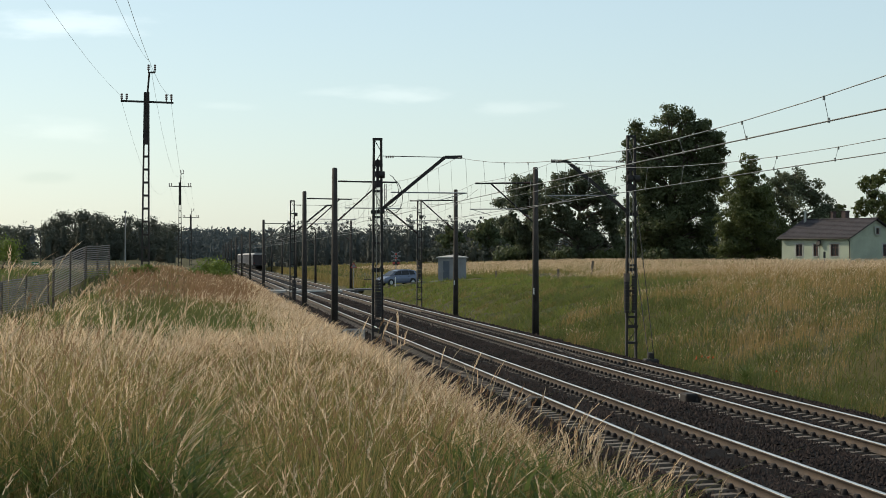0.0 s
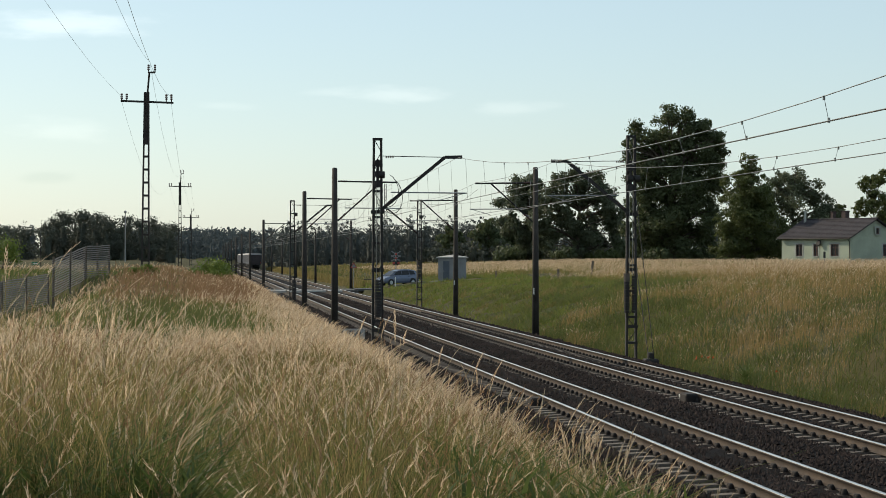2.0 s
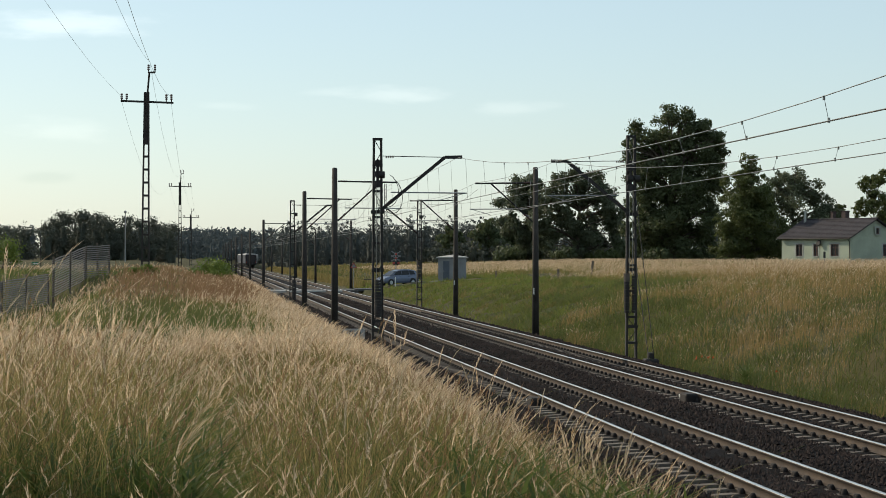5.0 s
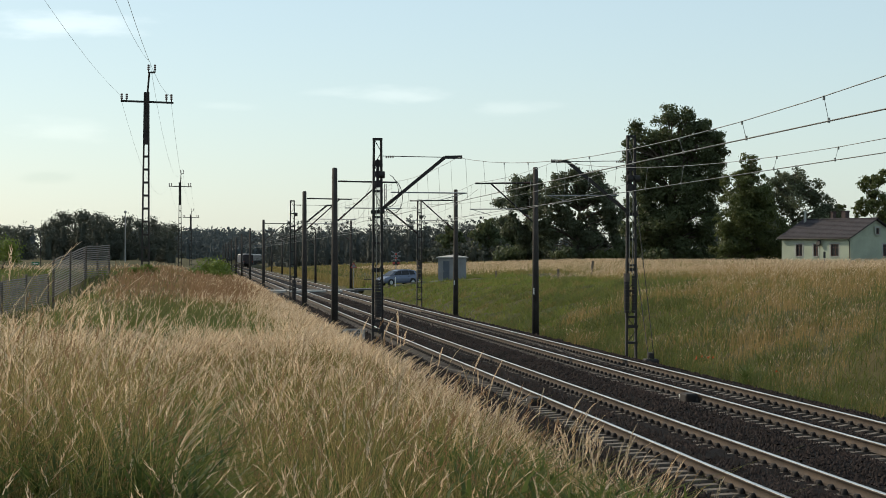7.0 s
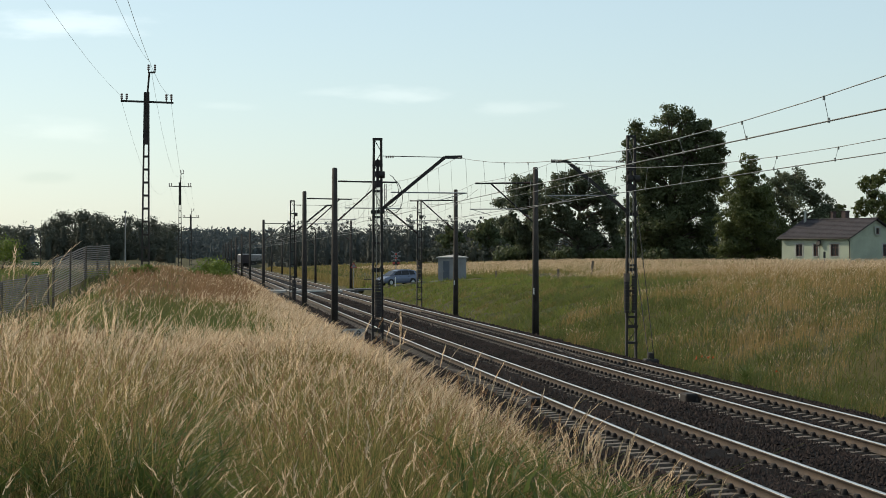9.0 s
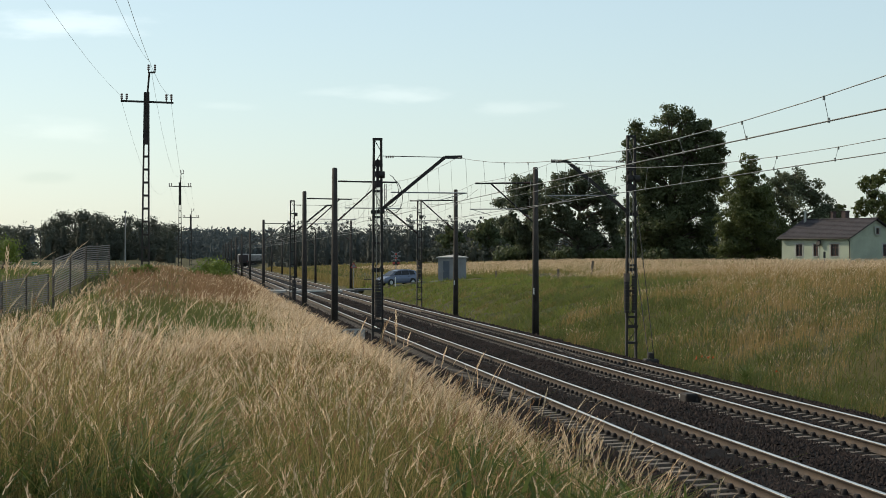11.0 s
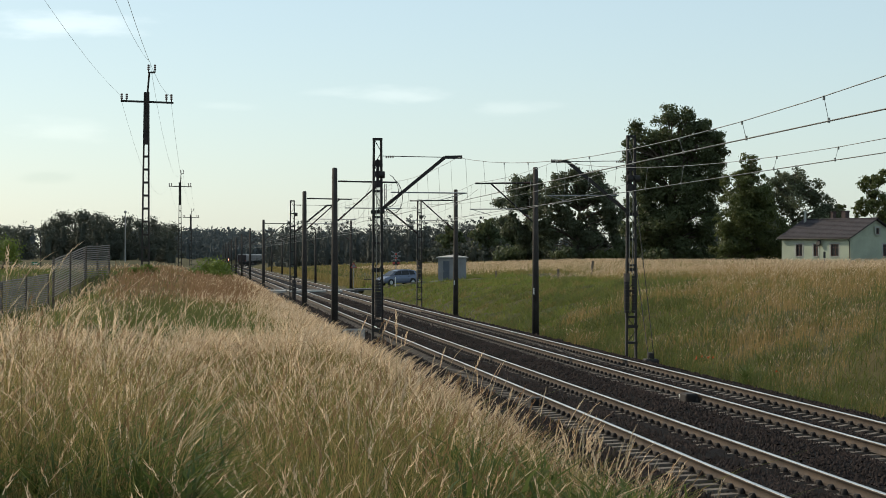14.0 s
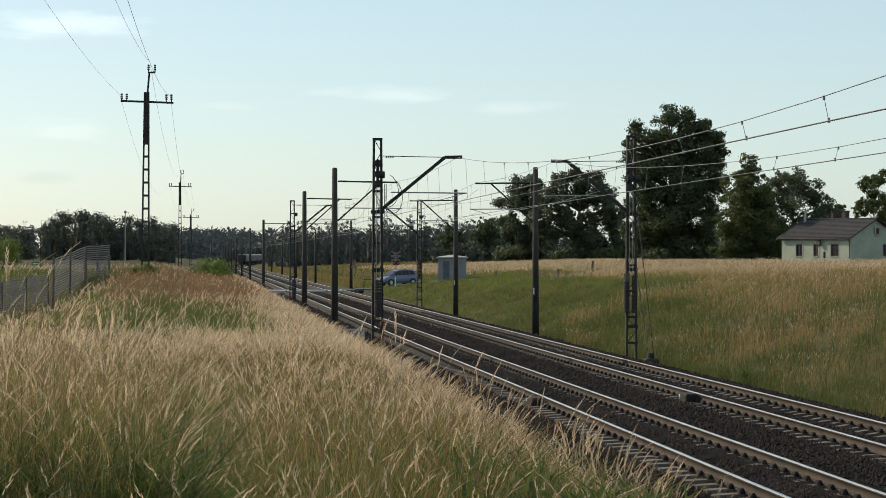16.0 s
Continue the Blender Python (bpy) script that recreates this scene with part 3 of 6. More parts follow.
def wire_run(name, label, cx, row, anchors):
    """Messenger wire, two contact wires and droppers over one track."""
    t = thing(name, label, "overhead wire")
    for (k0, y0, h0), (k1, y1, h1) in zip(row, row[1:]):
        za, zb = (6.5 if h0 > 6.75 else h0 - 0.3), (6.5 if h1 > 6.75 else h1 - 0.3)
        n = 17
        ys = np.linspace(y0, y1, n)
        L = y1 - y0
        sag = 0.00117 * (L / 2) ** 2
        u = (ys - y0) / L
        zs = za + (zb - za) * u - sag * 4 * u * (1 - u)
        off = 0.07
        xa = cx + np.linspace(off if int(y0) % 2 else -off, off if int(y1) % 2 else -off, n)
        wire("messenger", np.stack([np.full(n, cx), ys, zs], -1), 0.0075, M_WIRE, t)
        zc = 5.03 + 0.02 * 4 * u * (1 - u)
        for dx in (-0.02, 0.02):
            wire("contact_wire", np.stack([xa + dx, ys, zc], -1), 0.007, M_WIRE, t)
        step_y = 4.0 if L > 40 else 3.2
        m = int(L / step_y)
        for i in range(m):
            uu = (i + 0.5) / m
            zt = za + (zb - za) * uu - sag * 4 * uu * (1 - uu)
            yy, xx = y0 + L * uu, cx + np.interp(uu, u, xa - cx)
            bm = bmesh.new()
            tube(bm, (cx, yy, zt), (xx, yy, 5.04), 0.0045, n=4)
            if yy < 60:
                box(bm, (xx, yy, 5.06), (0.03, 0.03, 0.07))
                box(bm, (cx, yy, zt - 0.02), (0.03, 0.03, 0.06))
            part("dropper", bm, M_WIRE, t)
    for p, q, s in anchors:
        pts = [Vector(p).lerp(Vector(q), i / 10) - Vector((0, 0, s * 4 * (i / 10) * (1 - i / 10))) for i in range(11)]
        wire("anchor_wire", pts, 0.0075, M_WIRE, t)


def build_wires():
    wire_run("overhead_wire", "catenary messenger and contact wires with droppers", TRACKS[0], MASTS_L,
             [((LEFT_X, 133.2, 5.6), (8.3, 90, 5.15), 0.25), ((LEFT_X, 133.2, 6.1), (8.3, 90, 6.2), 0.4), ((LEFT_X, 67.6, 5.6), (8.5, 117, 5.1), 0.3), ((LEFT_X, 67.6, 6.1), (8.5, 117, 6.3), 0.5)])
    wire_run("overhead_wire", "catenary messenger and contact wires with droppers", TRACKS[1], MASTS_R,
             [((RIGHT_X, 140.7, 5.6), (12.3, 91, 5.15), 0.25), ((RIGHT_X, 140.7, 6.1), (12.3, 91, 6.2), 0.4), ((RIGHT_X - 0.2, 70.1, 6.35), (12.1, 120, 6.3), 0.5), ((RIGHT_X - 0.2, 70.1, 5.7), (12.1, 120, 5.1), 0.3)])


def build_guys():
    j = thing("jumper_cable", "looped jumper cables hanging at the mast arm", "cable")
    for x0, y0, r, z in ((6.15, 67.4, 0.26, 5.55), (6.35, 67.4, 0.2, 5.35), (14.5, 140.5, 0.28, 6.3)):
        pts = [(x0 + r * math.sin(a * 0.42) * (1 + 0.05 * a), y0 + 0.02 * a, z + 0.35 * math.cos(a * 0.42) - 0.05 * a) for a in range(13)]
        wire("cable_loop", pts, 0.012, M_STEEL, j)
    g = thing("guy_anchor", "concrete guy anchor block with two steel stays beside the mast", "guy anchor")
    bm = bmesh.new()
    box(bm, (15.1, 67.8, -0.50), (0.5, 0.5, 0.4), 0.05)
    box(bm, (15.1, 67.8, -0.22), (0.2, 0.22, 0.26), 0.03)
    part("block", bm, M_WEIGHT, g)
    for dx, z in ((-0.06, 3.2), (0.06, 5.6)):
        wire("stay_wire", [(15.02, 70.0, z), (15.1 + dx * 1.6, 67.8, -0.12)], 0.014, M_STEEL, g)


# ---- medium-voltage pole line on the meadow ----
def line_pole(h, arm_z, y, x, lean):
    z0 = land_at(x, y) - 0.3
    t = thing("power_pole", "concrete ladder-type power pole with steel crossarm and insulators", "power pole", group="power poles")
    t.matrix_basis = pose(x, y, 0, 0, lean, 0)
    top = arm_z + 0.45
    for s in (-1, 1):
        bm = bmesh.new()
        bar(bm, (s * 0.17, 0, z0), (s * 0.09, 0, top), 0.16, 0.08)
        part("leg", bm, M_POLE, t)
    n = 11
    for i in range(n):
        z = z0 + 0.5 + (top - 2.4 - z0 - 0.5) * i / (n - 1)
        bm = bmesh.new()
        w = 0.17 + (0.09 - 0.17) * (z - z0) / (top - z0)
        box(bm, (0, 0, z), (2 * w, 0.14, 0.10))
        part("rung", bm, M_POLE, t)
    bm = bmesh.new()
    box(bm, (0, 0, top - 1.2), (0.20, 0.13, 2.4))
    part("upper_web", bm, M_POLE, t)
    bm = bmesh.new()
    tube(bm, (0.02, 0, top - 0.3), (0.12, 0, h - 0.4), 0.045, n=8)
    box(bm, (0.22, 0, h - 0.42), (0.30, 0.08, 0.08))
    part("top_bracket", bm, M_STEEL, t)
    bm = bmesh.new()
    bar(bm, (-1.2, 0, arm_z + 0.03), (1.25, 0, arm_z - 0.03), 0.09, 0.09)
    part("crossarm", bm, M_STEEL, t)
    for x in (-1.15, -0.92, 0.92, 1.15):
        bm = bmesh.new()
        zz = arm_z + 0.02
        tube(bm, (x, 0, zz - 0.05), (x, 0, zz + 0.12), 0.03, n=6)
        for k in range(3):
            tube(bm, (x, 0, zz + 0.1 + 0.09 * k), (x, 0, zz + 0.17 + 0.09 * k), 0.065, 0.045, 8)
        part("insulator", bm, M_PORC, t)
    for x in (0.08, 0.38):
        bm = bmesh.new()
        tube(bm, (x, 0, h - 0.45), (x, 0, h - 0.3), 0.03, n=6)
        for k in range(3):
            tube(bm, (x, 0, h - 0.3 + 0.09 * k), (x, 0, h - 0.23 + 0.09 * k), 0.065, 0.045, 8)
        part("insulator", bm, M_PORC, t)
    return t


def build_power_line():
    spec = [(96.0, -2.73, 12.2, 10.4, 0.4), (221.8, -2.55, 12.5, 10.7, 0.0), (310.4, -1.95, 10.4, 9.0, 0), (-29.0, -2.8, 12.2, 10.4, 0)]
    for y, x, h, a, lean in spec:
        line_pole(h, a, y, x, lean)
    t = thing("power_line", "three thin sagging power line conductors", "power line")
    runs = [((-3.9, 96, 10.75), (-3.9, -29, 10.75), 1.35), ((-2.5, 96, 12.25), (-2.5, -29, 12.25), 2.1), ((-1.55, 96, 10.7), (-1.55, -29, 10.7), 2.3),
            ((-3.9, 96, 10.75), (-3.7, 221.8, 11.0), 2.6), ((-2.5, 96, 12.25), (-2.3, 221.8, 12.6), 2.6), ((-1.55, 96, 10.7), (-1.4, 221.8, 11.0), 2.6),
            ((-3.7, 221.8, 11.0), (-3.1, 310, 9.3), 1.2), ((-2.3, 221.8, 12.6), (-1.8, 310, 10.4), 1.2), ((-1.4, 221.8, 11.0), (-0.8, 310, 9.3), 1.2)]
    for p, q, s in runs:
        n = 40
        pts = [Vector(p).lerp(Vector(q), i / n) - Vector((0, 0, s * 4 * (i / n) * (1 - i / n))) for i in range(n + 1)]
        wire("conductor", pts, 0.0055, M_GALV, t)


build_ground()
build_bed()
build_crossing()
build_masts()
build_wires()
build_guys()
build_power_line()


# ---- trees ----
def leaf_quads(rng, centres, radii, n, size, squash=0.8, shell=0.55, jitter=0.45, fuzz=0.22):
    """Bent leaf clumps scattered in the outer part of lobes."""
    centres, radii = np.asarray(centres, float), np.asarray(radii, float)
    w = radii ** 2
    pick = rng.choice(len(radii), n, p=w / w.sum())
    d = rng.normal(size=(n, 3))
    d /= np.linalg.norm(d, axis=1)[:, None]
    rr = radii[pick] * (shell + (1 - shell) * rng.random(n) ** 0.6) * (1 + fuzz * rng.normal(size=n))
    c = centres[pick] + d * rr[:, None] * (1, 1, squash)
    nrm = d + rng.normal(0, jitter, (n, 3))
    nrm /= np.linalg.norm(nrm, axis=1)[:, None]
    u = np.cross(nrm, rng.normal(size=(n, 3)))
    u /= np.linalg.norm(u, axis=1)[:, None]
    v = np.cross(nrm, u)
    s = size * rng.uniform(0.5, 1.3, n)[:, None]
    q = np.stack([c - u * s, c - v * s * 0.55 + nrm * s * 0.2, c + u * s, c + v * s * 0.55 - nrm * s * 0.15], 1)
    f = np.arange(4 * n).reshape(n, 4)
    return q.reshape(-1, 3), f


def tree(name, label, x, y, lobes, mat, n, size, seed, trunk_r=0.4, trunk_h=None, shell=0.5):
    """A tapered trunk with limbs to each lobe and a crown of leaf clumps. lobes: (dx, dz, r) in the width, mirrored in depth."""
    rng = np.random.default_rng(seed)
    z0 = land_at(x, y)
    t = thing(name, label, "tree", pose(x, y, z0))
    top = max(dz for _, dz, _ in lobes)
    cs, rs = [], []
    for dx, dz, r in lobes:
        for _ in range(15):
            d = rng.normal(size=3)
            d *= r * rng.uniform(0.30, 1.0) / np.linalg.norm(d)
            cs.append((dx + d[0], 1.6 * d[1], max(0.3, dz + 0.95 * d[2])))
            rs.append(r * rng.uniform(0.26, 0.56))
    bm = bmesh.new()
    h = trunk_h or top * 0.75
    pts = [Vector((0.25 * math.sin(i * 1.3 + seed), 0.2 * math.cos(i * 1.7), -0.3 + h * i / 6)) for i in range(7)]
    for i in range(6):
        tube(bm, pts[i], pts[i + 1], trunk_r * (1 - 0.13 * i) * (1.25 if i == 0 else 1), trunk_r * (1 - 0.13 * (i + 1)), 9)
    part("trunk", bm, M_BARK, t)
    bm = bmesh.new()
    for c, r in list(zip(cs, rs))[::4]:
        c = Vector(c)
        base = pts[min(5, max(1, int(6 * (c.z - 1.0 * r) / h)))]
        mid = base.lerp(c, 0.5) + Vector((0, 0, 0.12 * (c - base).length))
        tube(bm, base, mid, trunk_r * 0.35, trunk_r * 0.2, 6)
        tube(bm, mid, c, trunk_r * 0.2, 0.03, 6)
        for _ in range(1):
            tube(bm, mid.lerp(c, rng.random()), c + Vector(rng.normal(0, 0.5 * r, 3)), trunk_r * 0.1, 0.02, 4)
    part("limb", bm, M_BARK, t)
    v, f = leaf_quads(rng, cs, rs, n, size, shell=shell)
    v[:, 2] = np.maximum(v[:, 2], 0.15)
    np_object("crown", v, f, [mat], parent=t)
    return t


def build_trees():
    tree("lime_tree", "tall broad dark green lime tree at the field edge", 68.7, 294.0,
         [(-0.3, 21.3, 2.3), (2.2, 20.4, 2.0), (6.4, 18.4, 1.8), (4.6, 20.4, 1.5), (2.4, 21.6, 1.4), (7.0, 16.6, 1.5), (-4.6, 18.6, 2.4), (3.6, 17.6, 3.0), (-0.5, 18.0, 3.6), (-5.6, 15.6, 1.8), (5.6, 15.4, 2.2), (7.2, 14.4, 1.1), (5.4, 18.2, 2.0), (6.6, 16.2, 1.8), (4.2, 20.0, 1.6), (-6.4, 17.4, 1.4), (-2.5, 14.2, 3.3),
          (3.0, 13.2, 3.6), (-4.3, 10.8, 2.3), (-5.2, 12.8, 2.0), (6.0, 11.8, 2.2), (-5.0, 8.6, 2.2), (6.2, 7.0, 2.4), (-5.2, 5.4, 2.2), (0.5, 10.0, 4.2), (4.6, 9.6, 3.2), (-3.6, 7.2, 3.0), (3.2, 6.0, 4.0), (-0.5, 4.6, 4.0), (-4.2, 3.6, 2.2), (4.8, 3.0, 2.6), (0.0, 2.2, 3.0)],
         M_LIME, 72000, 0.22, 11, 0.75, shell=0.3)
    tree("maple_tree", "dense conical green maple tree in front of the farmhouse", 73.4, 271.5,
         [(0.8, 13.6, 1.3), (1.6, 12.2, 1.5), (-0.6, 11.6, 1.8), (1.2, 9.8, 2.4), (-1.4, 8.6, 2.2), (2.6, 7.6, 2.6), (0.2, 6.2, 3.0), (-2.2, 5.0, 2.1), (3.6, 4.6, 2.5), (0.6, 2.8, 3.2), (-2.2, 2.0, 2.0), (4.2, 2.0, 2.2)],
         M_ASH, 34000, 0.19, 12, 0.4, shell=0.3)
    tree("oak_tree", "broad dark oak tree with gaps in its crown", 66.2, 356.0,
         [(-4.0, 14.2, 2.2), (-0.5, 15.0, 2.4), (3.2, 14.4, 2.4), (5.8, 12.0, 2.2), (-6.4, 11.6, 2.4), (1.0, 11.6, 2.6), (-3.0, 11.4, 2.4), (-5.6, 8.4, 2.4), (-1.5, 6.0, 2.4), (-4.2, 5.6, 2.2), (1.6, 7.6, 2.0), (0.6, 4.6, 2.4), (3.4, 11.2, 2.4), (-2.6, 8.6, 2.0), (6.6, 8.8, 2.2), (-7.2, 7.0, 2.0), (4.6, 8.4, 2.8), (6.4, 5.6, 2.4), (3.6, 3.6, 3.0), (-5.8, 3.6, 2.2), (0.4, 2.4, 2.4), (7.6, 2.4, 2.2)],
         M_OAK, 36000, 0.27, 13, 0.5, shell=0.15)
    tree("oak_tree", "tall dark oak tree at the edge of the field", 58.6, 368.0,
         [(-1.0, 13.8, 2.2), (1.6, 14.4, 2.2), (-2.6, 10.6, 2.8), (1.4, 10.0, 2.4), (-3.0, 6.6, 2.6), (1.2, 6.2, 2.4), (-1.2, 3.2, 3.2), (2.0, 2.4, 2.4)],
         M_OAK, 24000, 0.27, 14, 0.45, shell=0.15)
    tree("ash_tree", "rounded green ash tree behind the farmhouse", 115.0, 389.0,
         [(-3.0, 15.2, 2.6), (1.0, 15.8, 2.4), (4.6, 13.4, 2.6), (-5.4, 12.0, 3.0), (0.0, 11.4, 4.0), (6.4, 10.2, 2.6), (8.8, 8.6, 2.0), (-4.4, 7.0, 3.6), (3.2, 6.4, 4.0), (0.0, 3.2, 4.2), (8.4, 5.0, 2.8), (6.0, 2.4, 3.2)],
         M_OAK, 24000, 0.28, 15, 0.5)
    for x, y, s, seed in ((137.0, 405.0, 1.0, 16), (142.6, 411.0, 0.8, 17), (131.0, 411.0, 0.62, 18), (126.0, 414.0, 0.45, 19)):
        tree("aspen_tree", "slender aspen tree with an airy pale crown", x, y,
             [(-1.5 * s, 15.6 * s, 2.0 * s), (1.6 * s, 17.0 * s, 2.0 * s), (0, 13.0 * s, 2.6 * s), (-2.4 * s, 10.4 * s, 2.0 * s), (2.2 * s, 9.8 * s, 2.2 * s), (0, 6.6 * s, 2.6 * s), (0.5, 3.6 * s, 2.2 * s)],
             M_ASH, 6000, 0.34, seed, 0.3, shell=0.3)
    for x, y, s, seed in ((58.0, 412.0, 1.0, 21), (63.6, 420.0, 0.9, 22), (52.0, 425.0, 0.85, 23), (68.5, 428.0, 0.8, 24)):
        tree("young_oak", "rounded young oak at the edge of the wood", x, y,
             [(0, 7.6 * s, 1.9 * s), (-1.8 * s, 5.8 * s, 2.0 * s), (1.9 * s, 5.6 * s, 2.0 * s), (0, 4.2 * s, 2.6 * s), (-2.0 * s, 2.4 * s, 2.2 * s), (2.1 * s, 2.4 * s, 2.2 * s)],
             M_LIME, 3600, 0.4, seed, 0.25)
    # scrub under the field trees and by the house
    for x, y, r, h, mat, seed in ((62.5, 350.0, 2.6, 2.4, M_LIME, 31), (70.2, 351.0, 3.0, 2.2, M_ASH, 32), (56.0, 372.0, 2.6, 2.6, M_LIME, 33), (87.4, 247.0, 1.3, 1.5, M_LIME, 34),
                                  (0.3, 110.0, 1.05, 1.35, M_BUSH, 35), (-2.7, 94.8, 0.8, 0.45, M_BUSH, 36), (-11.9, 122.0, 1.5, 2.0, M_BUSH, 37), (-14.3, 126.0, 2.2, 2.6, M_ASH, 38), (80.0, 345.0, 3.4, 3.0, M_LIME, 39),
                                  (90.0, 350.0, 3.4, 3.2, M_LIME, 41), (73.5, 292.0, 2.2, 1.8, M_LIME, 42), (64.5, 290.0, 2.4, 1.8, M_LIME, 44), (79.5, 300.0, 2.6, 2.4, M_LIME, 45), (55.0, 362.0, 2.8, 2.6, M_LIME, 46), (76.0, 352.0, 3.2, 3.0, M_LIME, 47)):
        rng = np.random.default_rng(seed)
        z0 = land_at(x, y)
        t = thing("bush", "leafy green bush standing in the grass", "bush", pose(x, y, z0), group="bushes")
        k = 7
        cs = np.stack([rng.normal(0, 0.5 * r, k), rng.normal(0, 0.5 * r, k), h * rng.uniform(0.35, 0.85, k)], -1)
        rs = rng.uniform(0.35, 0.6, k) * min(r, h * 1.2)
        size = 0.07 if y < 140 else 0.32
        v, f = leaf_quads(rng, cs, rs, 2600 if y < 140 else 1100, size, shell=0.4)
        v[:, 2] = np.maximum(v[:, 2], 0.02)
        np_object("foliage", v, f, [mat], parent=t)
        bm = bmesh.new()
        for c in cs:
            tube(bm, (0, 0, -0.1), c, 0.03, 0.008, 5)
        part("stem", bm, M_BARK, t)


def wood(name, label, xs, ys, hs, mat, seed, per=130, size=0.6, pine=0.5):
    """A stand of trees, too many to count, joined."""
    rng = np.random.default_rng(seed)
    V, Fa, base = [], [], 0
    zs = land(np.array(xs), np.array(ys))
    for x, y, z, h in zip(xs, ys, zs, hs):
        if rng.random() < pine:
            k = 6
            u = np.linspace(0.32, 0.98, k)
            cs = np.stack([rng.normal(0, 0.03 * h, k), rng.normal(0, 0.03 * h, k), h * u], -1)
            rs = h * (0.05 + 0.17 * (1 - u))
        else:
            k = 7
            u = rng.uniform(0.3, 0.9, k)
            cs = np.stack([rng.normal(0, 0.10 * h, k), rng.normal(0, 0.10 * h, k), h * u], -1)
            rs = h * rng.uniform(0.10, 0.17, k)
        v, f = leaf_quads(rng, cs, rs, per, size * h / 12, shell=0.3, jitter=0.3)
        V.append(v + (x, y, z))
        Fa.append(f + base)
        base += len(v)
        # added spindle inside the crown, blocks sky gaps so the inside looks dark
        zz, rr = np.array((0.0, 0.2, 0.42, 0.6, 0.7)) * h, np.array((0.05, 0.07, 0.06, 0.035, 0.005)) * h
        a = np.arange(8) * math.pi / 4 + rng.uniform(0, 1)
        wob = rng.uniform(0.4, 1.5, (5, 8)) * rr[:, None]
        v = np.stack([wob * np.cos(a), wob * np.sin(a), zz[:, None] + rng.normal(0, 0.02 * h, (5, 8)) * (zz[:, None] > 0)], -1).reshape(-1, 3)
        V.append(v + (x, y, z))
        Fa.append(np.array([(8 * i + j, 8 * i + (j + 1) % 8, 8 * i + 8 + (j + 1) % 8, 8 * i + 8 + j) for i in range(4) for j in range(8)]) + base)
        base += len(v)
        m = int(per * 0.45)
        c2 = np.stack([rng.normal(0, 0.14 * h, 4), rng.normal(0, 0.14 * h, 4), h * rng.uniform(0.03, 0.3, 4)], -1)
        v, f = leaf_quads(rng, c2, np.full(4, 0.13 * h), m, size * h / 10, shell=0.1, jitter=0.3)
        v[:, 2] = np.maximum(v[:, 2], 0)
        V.append(v + (x, y, z))
        Fa.append(f + base)
        base += len(v)
    ob = np_object(name, np.concatenate(V), np.concatenate(Fa), [mat])
    tagged(ob, label, "forest", kind="stuff")


def build_woods():
    rng = np.random.default_rng(90)
    def area(n, x0, x1, y0, y1):
        return rng.uniform(x0, x1, n), rng.uniform(y0, y1, n)
    x, y = area(130, 17, 84, 470, 545)
    y = 455 + 0.9 * x + (y - 470)
    keep = x > 16 + 0.0 * y
    wood("pine_wood", "dark mixed pine wood behind the field", x[keep], y[keep], rng.uniform(8.0, 11.5, keep.sum()), M_PINE, 91, 420, 0.30, 0.85)
    x, y = area(330, 46, 170, 398, 432)
    wood("hedgerow", "dark hedgerow scrub under the field trees", x, y + 0.12 * (x - 46), rng.uniform(2.6, 4.8, 330), M_GROVE, 98, 64, 1.1, 0.0)
    x, y = area(70, 84, 200, 560, 640)
    wood("pine_wood", "dark mixed pine wood behind the field", x, y, rng.uniform(9, 12, 70), M_PINE, 92, 140, 0.45)
    x, y = area(44, -27.0, -5.0, 346, 372)
    h = np.interp(x, [-27, -22, -15, -9, -5], [8.3, 9.6, 8.0, 8.5, 8.9]) * rng.uniform(0.82, 1.03, 44)
    wood("oak_grove", "dark grove of broadleaf trees beyond the meadow", x, y, h, M_GROVE, 93, 800, 0.27, 0.0)
    x, y = area(60, -75, -27, 370, 400)
    wood("oak_grove", "dark grove of broadleaf trees beyond the meadow", x, y, rng.uniform(5.6, 7.4, 60), M_GROVE, 94, 300, 0.38, 0.2)
    x, y = area(300, -190, 4, 700, 1150)
    x = np.where(rng.random(300) < 0.5, rng.uniform(-30, 4, 300), x)
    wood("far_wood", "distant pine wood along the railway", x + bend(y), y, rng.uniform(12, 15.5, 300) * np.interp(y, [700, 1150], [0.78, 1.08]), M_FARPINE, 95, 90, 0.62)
    x, y = area(130, -60, 110, 1240, 1330)
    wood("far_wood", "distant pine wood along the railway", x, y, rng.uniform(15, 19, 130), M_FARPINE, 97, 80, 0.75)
    x, y = area(170, 19, 150, 760, 1150)
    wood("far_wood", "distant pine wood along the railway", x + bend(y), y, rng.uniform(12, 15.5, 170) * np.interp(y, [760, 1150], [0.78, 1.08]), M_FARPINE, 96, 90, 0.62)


# ---- grass ----
class Sward:
    def __init__(self):
        self.v, self.f, self.m, self.n = [], [], [], 0

    def add(self, v, f, mat):
        self.v.append(v.reshape(-1, 3))
        self.f.append(f.reshape(-1, 3) + self.n)
        self.m.append(np.full(len(f.reshape(-1, 3)), mat))
        self.n += len(self.v[-1])

    def make(self, name, origin=None, label="", category="grass"):
        v = np.concatenate(self.v)
        if origin is not None:
            v = v - np.asarray(origin)
        ob = np_object(name, v, np.concatenate(self.f), [M_STALK, M_HEAD, M_LEAF, M_RUST, M_HERB, M_POPPY, M_MOWN, M_GOLD, M_BANK, M_STEM], np.concatenate(self.m))
        if origin is not None:
            ob.location = origin
        return tagged(ob, label, category, kind="stuff")


